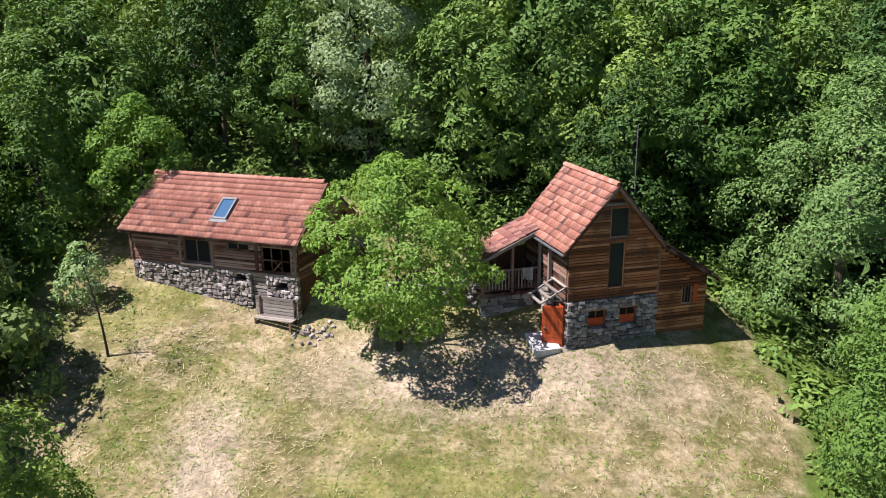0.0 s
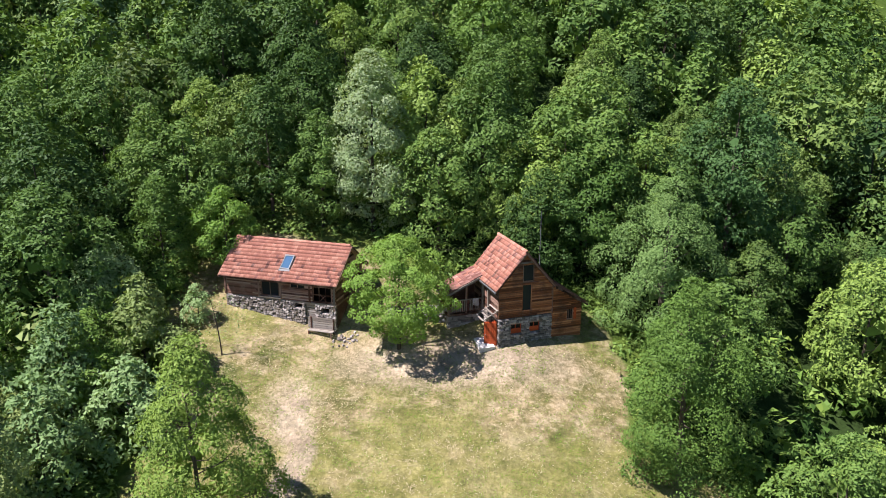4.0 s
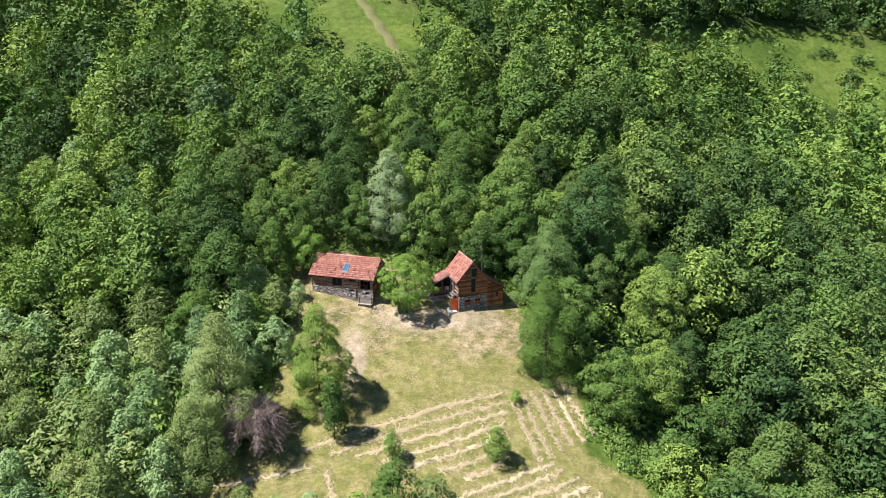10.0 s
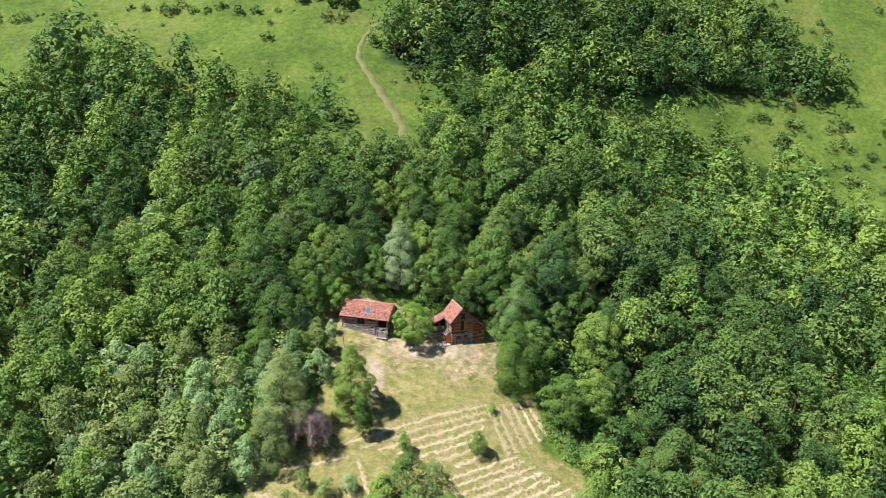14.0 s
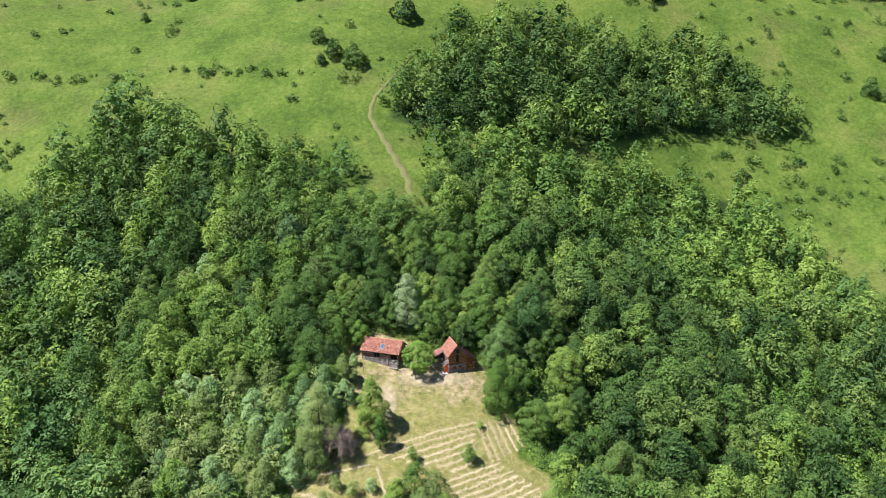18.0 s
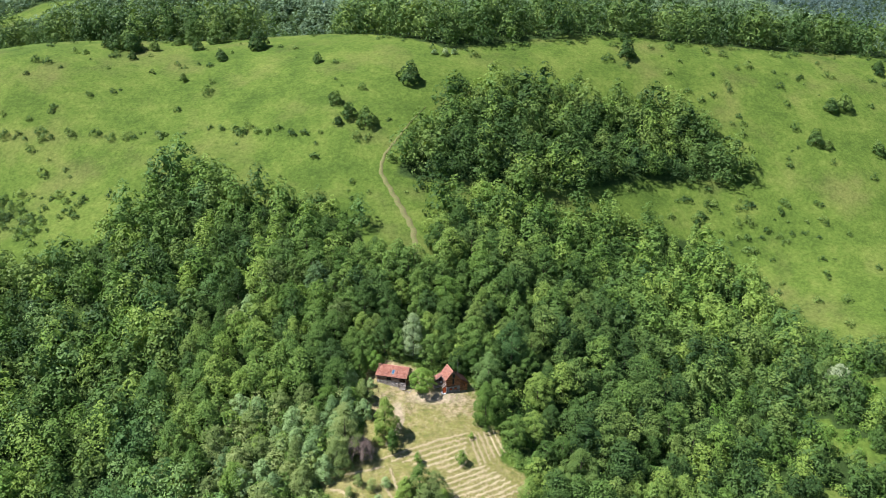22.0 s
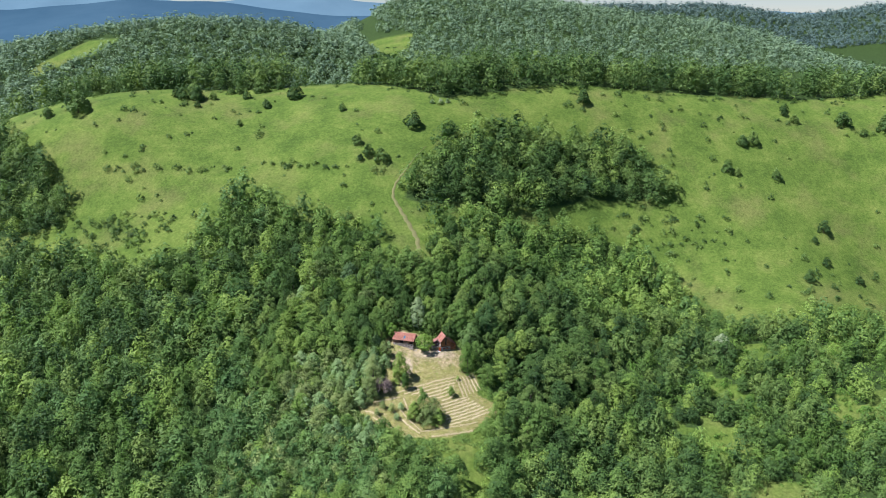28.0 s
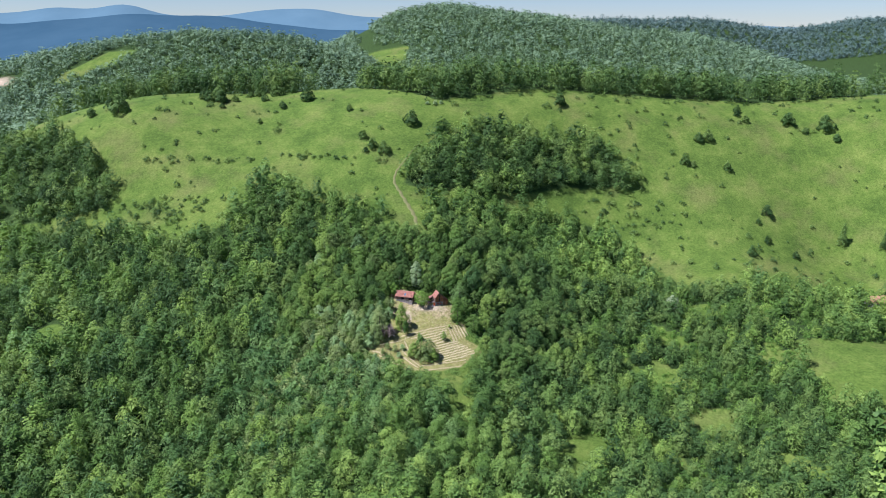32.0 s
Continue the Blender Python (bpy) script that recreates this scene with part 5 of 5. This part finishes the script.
p, r = scatter(5000, -50, 40, -50, 30, 1)
d = inside(CLEARING, p[:, 0], p[:, 1])
sel = (d < -0.6) & (d > -7)
clumps("undergrowth", p[sel][:1500], r.uniform(0.6, 1.7, len(p[sel][:1500])), 64, 0.26, LEAF_WOOD, "low bushes and nettles under the edge of the wood", "undergrowth")
p, r = scatter(1500, -66, -24, -56, -2, 8)
sel = forest(p[:, 0], p[:, 1]) > 0.3
clumps("willow_thicket", p[sel][:420], r.uniform(0.8, 2.0, len(p[sel][:420])), 60, 0.34, LEAF_GREY, "grey-green willow thicket beside the clearing", "thicket")
p, r = scatter(2600, 10, 60, -60, 0, 2)
d = forest(p[:, 0], p[:, 1])
sel = d > 0.5
clumps("bramble_thicket", p[sel][:260], r.uniform(0.8, 1.8, len(p[sel][:260])), 60, 0.4, LEAF_WALNUT, "bright green bramble thicket below the meadow", "thicket")
p, r = scatter(9000, 60, 250, -140, 40, 3)
g = np.array([noise.noise(Vector((a * 0.05, b_ * 0.05, 5.0))) for a, b_ in p])
sel = (g > -0.05) & (np.max([inside(gl, p[:, 0], p[:, 1]) for gl in GLADES], 0) < 0)
q = p[sel][:1200]
wood("gully_scrub", q, 100, 8, 0.44, LEAF_YOUNG, "light green scrub filling the gully", (1.4, 3.0), 1.6, (0.5, 1.4), core=8)
p, r = scatter(3600, 12, 240, -140, 40, 33)
q = p[forest(p[:, 0], p[:, 1]) > 0.3][:1600]
wood("bramble_scrub", q, 90, 8, 0.46, LEAF_WALNUT, "brambles and young growth on the forest floor", (1.6, 3.2), 1.8, (0.6, 1.4), core=8)
p, r = scatter(16000, -290, 330, 40, 235, 4)
d = forest(p[:, 0], p[:, 1])
g = np.array([noise.noise(Vector((a * 0.035, b_ * 0.035, 9.0))) for a, b_ in p])
line = line_distance(((-183, 118), (-136, 115), (-90, 113), (-57, 106), (-25, 100)), p[:, 0], p[:, 1])
chance = 0.008 + 0.12 * np.clip(g - 0.2, 0, 1) + 0.28 * np.exp(d / 4.0) + 0.6 * (line < 2.2) + 0.2 * (np.hypot((p[:, 0] - 128) / 24, (p[:, 1] - 112) / 14) < 1) + 0.5 * (np.hypot((p[:, 0] + 166) / 32, (p[:, 1] - 80) / 14) < 1) + 0.035 * ((p[:, 0] > 60) & (d > -45)) + 0.02 * (p[:, 0] < -100)
sel = (d < -0.3) & (r.uniform(0, 1, len(p)) < chance) & (line_distance(PATH_LINE, p[:, 0], p[:, 1]) > 2)
q = p[sel]
wood("meadow_scrub", q, 130, 9, 0.42, LEAF_DARK, "dark hawthorn scrub dotted over the pasture", (1.5, 3.4), 1.45, (0.45, 1.45), core=8)
# trodden path up the pasture
t = np.linspace(0, 1, 160)
knots = np.array(PATH_LINE, float)
along = np.concatenate([[0], np.cumsum(np.linalg.norm(np.diff(knots, axis=0), axis=1))])
line = np.stack([np.interp(t * along[-1], along, knots[:, k]) for k in (0, 1)], -1)
kern = np.ones(9) / 9
line = np.stack([np.convolve(np.pad(line[:, k], 4, "edge"), kern, "valid") for k in (0, 1)], -1)
tan = np.gradient(line, axis=0)
tan /= np.linalg.norm(tan, axis=1, keepdims=True)
side = np.stack([-tan[:, 1], tan[:, 0]], -1)
v = []
fade = np.clip(1.5 - 1.5 * t, 0.1, 1)
for o_ in (-1.3, -0.8, 0.8, 1.3):
    q = line + side * (o_ * fade * (1 + 0.25 * np.sin(np.arange(160) * 0.7 + o_)))[:, None]
    v.append(np.stack([q[:, 0], q[:, 1], height(q[:, 0], q[:, 1]) + (0.22 if abs(o_) < 1 else -0.25)], -1))
v = np.stack(v, 1).reshape(-1, 3)
f = [(i * 4 + j, i * 4 + j + 1, i * 4 + j + 5, i * 4 + j + 4) for i in range(159) for j in range(3)]
DIRT = piece_material("trodden_earth", (0.14, 0.145, 0.05), (0.18, 0.17, 0.07), (0.23, 0.205, 0.09), 2.5, None, 0.95, (0.11, 0.16, 0.035))
tagged(new("footpath", mesh_of("footpath", v, f, [DIRT], True)), "narrow trodden earth path winding up the pasture", "path", kind="structure")
# bushes and small trees that stand alone on the pasture
BUSH = [(trunk_mesh(960 + k, 3.2, 1.6, 0.08, 5), crown_mesh(970 + k, 3.6, 1.8, 0.1, 1100, 16, 0.32, LEAF_DARK, "full")) for k in range(3)]
SINGLES = ((-117, 151, 1.0), (-105, 171, 1.3), (-89, 178, 1.6), (-58, 155, 1.2), (-16, 138, 2.4), (-48, 125, 0.9), (-40, 113, 1.7), (-33, 109, 2.1), (-44, 110, 1.0), (87, 186, 2.2),
           (-213, 162, 3.2), (-151, 184, 2.9), (-114, 199, 2.6), (-89, 181, 2.4), (-162, 185, 1.8), (-103, 204, 1.3), (-127, 197, 1.7), (-132, 196, 1.2), (-104, 169, 1.1), (-146, 171, 1.0), (-233, 166, 1.8),
           (-46, 122, 1.4), (220, 203, 1.4), (222, 192, 1.4), (253, 191, 2.4), (276, 183, 2.9), (262, 183, 1.2), (182, 170, 1.7), (189, 172, 2.0), (280, 172, 1.6), (168, 152, 1.9), (173, 150, 1.2), (196, 149, 1.6), (213, 119, 1.9), (191, 84, 1.7), (278, 188, 2.0), (252, 194, 1.5), (184, 171, 1.1), (190, 172, 1.0), (218, 198, 1.3),
           (-215, 169, 2.6), (-222, 172, 2.2), (-149, 180, 2.2), (-158, 182, 1.8), (-140, 184, 1.4), (-120, 186, 1.5), (123, 26, 2.4), (152, 30, 2.2), (206, 98, 1.3), (222, 92, 1.2), (205, 112, 1.0))
for k, (x, y, s) in enumerate(SINGLES):
    plant(x, y, *BUSH[k % 3], "round dark green bush alone on the open pasture", "bush", "bushes on the pasture", "pasture_bush", 77 * k, s)
solo(127, 30, 9.5, 4.6, 2600, 0.5, LEAF_SILVER, "pale silvery willow at the edge of the gully meadow", "willow_tree", "full", 34, 0.0, 0.2, seed=60)
for k, (x, y, s) in enumerate(((-1, 165, 3.0), (3, 167, 2.4), (-6, 164, 2.2))):
    solo(x, y, s, 1.5, 400, 0.4, LEAF_PALE, "hawthorn bush in white blossom below the crest", "hawthorn_bush", "round", 14, 0.0, 0.08, seed=62 + k, group="blossoming bushes", category="bush")
spruce = (trunk_mesh(990, 14, 1.5, 0.16, 3), crown_mesh(991, 14, 3.2, 0.3, 2700, 40, 0.4, LEAF_DARK, "cone"))
for x, y, s in ((258, 106, 1.0), (279, 96, 0.8)):
    plant(x, y, *spruce, "dark conical spruce at the edge of the pasture", "spruce", "spruces", "spruce_tree", 30 * s, s)

# cut grass and straw lying on the meadow
p, r = scatter(60000, -34, 21, -44, 9, 5)
d = inside(CLEARING, p[:, 0], p[:, 1])
g = np.array([noise.noise(Vector((a * 0.3, b_ * 0.3, 2.0))) for a, b_ in p])
sel = (d > 0.1) & (g > -0.12)
q = p[sel][:26000]
c = np.stack([q[:, 0], q[:, 1], surface_z(q[:, 0], q[:, 1]) + 0.025], -1)
up = np.tile(np.array((0.0, -0.3, 1.0)), (len(q), 1))
v, f = leaf_cards(c, up, 0.16, r, 0, 0.25, 0.4)
tagged(new("meadow_grass", mesh_of("meadow_grass", v, f, [GRASSBLADE])), "short green regrowth on the mown meadow", "grass", kind="stuff")
sel = (d > 0.1) & (g < 0.05)
q = p[sel][-22000:]
c = np.stack([q[:, 0], q[:, 1], surface_z(q[:, 0], q[:, 1]) + 0.03], -1)
up = np.tile(np.array((0.0, -0.3, 1.0)), (len(q), 1))
v, f = leaf_cards(c, up, 0.17, r, 0, 0.25, 0.28)
tagged(new("loose_straw", mesh_of("loose_straw", v, f, [HAY])), "loose dry straw scattered over the meadow", "straw", kind="stuff")


p, r = scatter(70000, -27, 16, -41, 4, 41)
d = inside(CLEARING, p[:, 0], p[:, 1])
g = np.array([noise.noise(Vector((a * 0.45, b_ * 0.8, 4.0))) + 0.6 * noise.noise(Vector((a * 1.4, b_ * 2.2, 8.0))) for a, b_ in p])
bankside = np.exp(-((p[:, 0] + 17.5) / 5.5) ** 2 - ((p[:, 1] + 7) / 7.5) ** 2)
house = (np.abs(p[:, 1] - 0.34 * p[:, 0] - 2) < 2.5) & (p[:, 0] > -5) & (p[:, 0] < 6)
for name, sel, size, mat, words in (("bank_straw", (d > 0.2) & ~house & (g + 0.8 * bankside > 0.5), 0.17, HAY, "pale dry straw matted over the bank below the long house"),
                                    ("bank_grass", (d > 0.2) & ~house & (g < -0.22), 0.2, GRASSBLADE, "green grass between the mats of straw")):
    q = p[sel][:20000]
    c = np.stack([q[:, 0], q[:, 1], surface_z(q[:, 0], q[:, 1]) + r.uniform(0.02, 0.11, len(q))], -1)
    v, f = leaf_cards(c, np.tile(np.array((-0.25, -0.35, 1.0)), (len(q), 1)), size, r, 0, 0.28, 0.2)
    tagged(new(name, mesh_of(name, v, f, [mat])), words, "grass", kind="stuff")


def hay_row(points, k):
    """A windrow of raked hay along a curve."""
    r_ = np.random.default_rng(300 + k)
    pts = np.array(points, float)
    t = np.linspace(0, 1, 40)
    if len(pts) == 3:
        line = np.outer((1 - t) ** 2, pts[0]) + np.outer(2 * t * (1 - t), pts[1]) + np.outer(t * t, pts[2])
    else:
        line = np.outer(1 - t, pts[0]) + np.outer(t, pts[1])
    line = line + r_.normal(0, 0.13, line.shape)
    tan = np.gradient(line, axis=0)
    tan /= np.linalg.norm(tan, axis=1, keepdims=True)
    side = np.stack([-tan[:, 1], tan[:, 0]], -1)
    half = 0.26 + 0.11 * r_.normal(0, 1, 40)
    half = np.clip(half, 0.08, 0.6)
    half[0] = half[-1] = 0.05
    v_, f_ = [], []
    for j, (o_, hgt) in enumerate(((-1.0, -0.1), (-0.5, 0.05), (0.0, 0.09), (0.5, 0.05), (1.0, -0.1))):
        q_ = line + side * (o_ * half)[:, None]
        v_.append(np.stack([q_[:, 0], q_[:, 1], surface_z(q_[:, 0], q_[:, 1]) + hgt + r_.normal(0, 0.02, 40)], -1))
    v_ = np.stack(v_, 1).reshape(-1, 3)
    for i in range(39):
        for j in range(4):
            f_.append((i * 5 + j, i * 5 + j + 1, (i + 1) * 5 + j + 1, (i + 1) * 5 + j))
    m = int(38 * np.linalg.norm(np.diff(line, axis=0), axis=1).sum())
    i_ = r_.integers(0, 40, m)
    q_ = line[i_] + side[i_] * (half[i_] * r_.normal(0, 0.75, m))[:, None] + r_.normal(0, 0.12, (m, 2))
    c_ = np.stack([q_[:, 0], q_[:, 1], surface_z(q_[:, 0], q_[:, 1]) + r_.uniform(0.03, 0.14, m)], -1)
    cv_, cf_ = leaf_cards(c_, r_.normal(0, 0.1, (m, 3)) + np.array((0, -0.25, 1.0)), 0.34, r_, 0, 0.25, 0.35)
    row = thing("hay_row", Matrix(), "raked windrow of pale dry hay on the mown slope", "hay row", "hay rows")
    piece("hay_bed", mesh_of("hay_bed", v_, f_, [HAY], True), row, Matrix())
    tagged(piece("loose_hay", mesh_of("loose_hay", cv_, cf_, [HAY]), row, Matrix()), kind="stuff")


rows = [((-19.3 + 4.9 * j, -20.5 - 0.7 * j), (-9 + 2.9 * j, -16.2 - 1.75 * j), (3.7 - 0.2 * j, -11.3 - 2.4 * j)) for j in (0, 0.6, 1.2, 1.8, 2.4, 3.0, 3.6)]
rows += [((4.4 + 1.7 * j, -12.2 + 0.85 * j), (5.4 + 1.8 * j, -15.9 + 0.95 * j), (7.0 + 1.75 * j, -20.2 + 1.25 * j)) for j in (0, 0.75, 1.5, 2.25, 3, 3.75)]
rows += [((-1.5 + 1.0 * j, -28.6 - 2.05 * j), (4.7 + 1.7 * j, -25.8 - 1.75 * j), (11.2 + 2.1 * j, -21.8 - 1.2 * j)) for j in (-1.4, -0.8, -0.2, 0.4, 1, 1.6, 2.2, 2.8)]
rows += [((-9.6 + 4 * j, -38.3 - 2.2 * j), (1.4, -36 - 3 * j), (11.7 - 1.8 * j, -31.5 - 4.3 * j)) for j in (0, 1)]
rows += [((-33.5, -25.8), (-27, -24.8), (-18.2, -22.6)), ((-31.2, -29.3), (-28.5, -28), (-21.6, -36.1)), ((-28, -31.8), (-22.7, -35.5), (-18.5, -38.1)), ((-16.7, -23.3), (-15.3, -27), (-14.4, -29.4))]
rows += [((-21.0 + 2.4 * j, -28.6 + 2.0 * j), (-16.3 + 1.2 * j, -34.3 + 1.2 * j), (-10.2 + 0.6 * j, -39.3 + 1.4 * j)) for j in (0, 1)]
for k, points in enumerate(rows):
    hay_row(points, k)

# small trees of the gully
p, r = scatter(5200, 62, 320, -150, 40, 31)
g = np.array([noise.noise(Vector((a * 0.04, b_ * 0.04, 15.0))) for a, b_ in p])
q = p[(g > 0.0) & (inside(UPPER_EDGE, p[:, 0], p[:, 1]) > -4) & (np.max([inside(gl, p[:, 0], p[:, 1]) for gl in GLADES], 0) < -1)][:1500]
wood("gully_thicket", q[:300], 300, 14, 0.5, LEAF_WOOD, "small light green trees filling the gully", (4.5, 8), 2.3)
wood("gully_saplings", q[300:560], 300, 14, 0.5, LEAF_DARK, "small dull green trees filling the gully", (3.5, 7), 2.2)

# ---- far country ----
fr = np.random.default_rng(11)


def far_places(x0, x1, y0, y1, gap, floor):
    """Where the trees of a far wood stand."""
    xs, ys = np.meshgrid(np.arange(x0, x1, gap), np.arange(y0, y1, gap))
    q_ = np.stack([xs.ravel(), ys.ravel()], -1) + fr.uniform(-0.45, 0.45, (xs.size, 2)) * gap
    hole = np.hypot((q_[:, 0] + 492) / 30, (q_[:, 1] - 520) / 24) < 1
    bare = hole | np.array([noise.noise(Vector((a * 0.006, b_ * 0.006, 21.0))) > 0.5 for a, b_ in q_])
    lane = np.abs(q_[:, 0] + 105 + 0.13 * (q_[:, 1] - 1000)) < 16
    return q_[(height(q_[:, 0], q_[:, 1]) > floor) & ~bare & ~lane]


# the haze over these far woods sits in their leaf colour
wood("ridge_woods", far_places(-760, 60, 470, 660, 8.6, -4), 74, 8, 1.7, LEAF_FAR_HAZE, "woods along the nearer ridge", (8, 11.5), 5.0, jitter=0.25, core=6)
wood("slope_woods", far_places(-640, -235, 262, 480, 8.6, -200), 74, 8, 1.7, LEAF_FAR_HAZE, "woods on the far side of the ridge", (8, 11.5), 5.0, jitter=0.25, core=6)
wood("hill_woods", far_places(-420, 1240, 920, 1400, 12.5, -4), 46, 8, 2.5, LEAF_FAR_HAZE, "dense woods on the distant round hill", (9.5, 13.5), 6.4, jitter=0.22, core=6)
wood("outer_woods", far_places(330, 1900, 1980, 2400, 16.5, 20), 36, 8, 3.8, LEAF_OUTER_HAZE, "woods on the outermost hills", (13, 18), 8.6, jitter=0.22, core=6)
# both ranges get their blue from haze put into the base colour
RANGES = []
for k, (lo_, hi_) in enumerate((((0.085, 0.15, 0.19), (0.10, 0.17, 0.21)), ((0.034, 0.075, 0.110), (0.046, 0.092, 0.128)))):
    mm, mnt, mb = material("range_haze_blue", 1.0, 0.0)
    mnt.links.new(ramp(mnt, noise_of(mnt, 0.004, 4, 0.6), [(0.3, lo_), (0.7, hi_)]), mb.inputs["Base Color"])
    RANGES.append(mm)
SWELLS = (((-2240, 40, 260), (-1820, 58, 200), (-790, 42, 330), (-3200, 40, 500)), ((-1440, 42, 420), (-2500, 12, 300), (-960, 20, 250)))
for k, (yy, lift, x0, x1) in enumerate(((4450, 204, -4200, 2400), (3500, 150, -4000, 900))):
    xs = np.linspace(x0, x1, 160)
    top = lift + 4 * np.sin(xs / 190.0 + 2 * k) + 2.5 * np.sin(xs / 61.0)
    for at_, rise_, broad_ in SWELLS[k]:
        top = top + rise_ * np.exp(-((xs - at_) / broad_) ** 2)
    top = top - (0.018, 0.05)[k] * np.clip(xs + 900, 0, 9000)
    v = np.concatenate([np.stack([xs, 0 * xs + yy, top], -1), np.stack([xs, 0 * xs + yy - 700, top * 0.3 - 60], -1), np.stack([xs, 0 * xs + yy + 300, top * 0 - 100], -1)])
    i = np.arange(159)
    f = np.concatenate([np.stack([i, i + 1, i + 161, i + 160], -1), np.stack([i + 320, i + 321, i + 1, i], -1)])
    tagged(new("backdrop", mesh_of("backdrop", v, f, [RANGES[k]], True)), "mountain range on the horizon, haze put into its blue colour", "mountains", kind="structure")
fh = thing("farmhouse", pose(256, 58, ground_z(256, 58), 0, 0, 12), "distant farmhouse with a red tiled roof among trees", "house")
part("wall", boxed(-5, 5, -3.5, 3.5, -2, 3.2), CONCRETE, fh)
bm = bmesh.new()
lo = [bm.verts.new((-5.5, y, z)) for y, z in ((-4, 3.0), (0, 6.4), (4, 3.0))]
hi = [bm.verts.new((5.5, y, z)) for y, z in ((-4, 3.0), (0, 6.4), (4, 3.0))]
for a, b_ in ((0, 1), (1, 2), (2, 0)):
    bm.faces.new((lo[a], hi[a], hi[b_], lo[b_]))
bm.faces.new(lo)
bm.faces.new(hi[::-1])
bmesh.ops.recalc_face_normals(bm, faces=bm.faces)
part("roof", bm, TILE, fh, "red tiled roof")
for x in (-3, 0, 3):
    part("window", boxed(x - 0.5, x + 0.5, -3.56, -3.48, 1.0, 2.2), GLASS, fh)
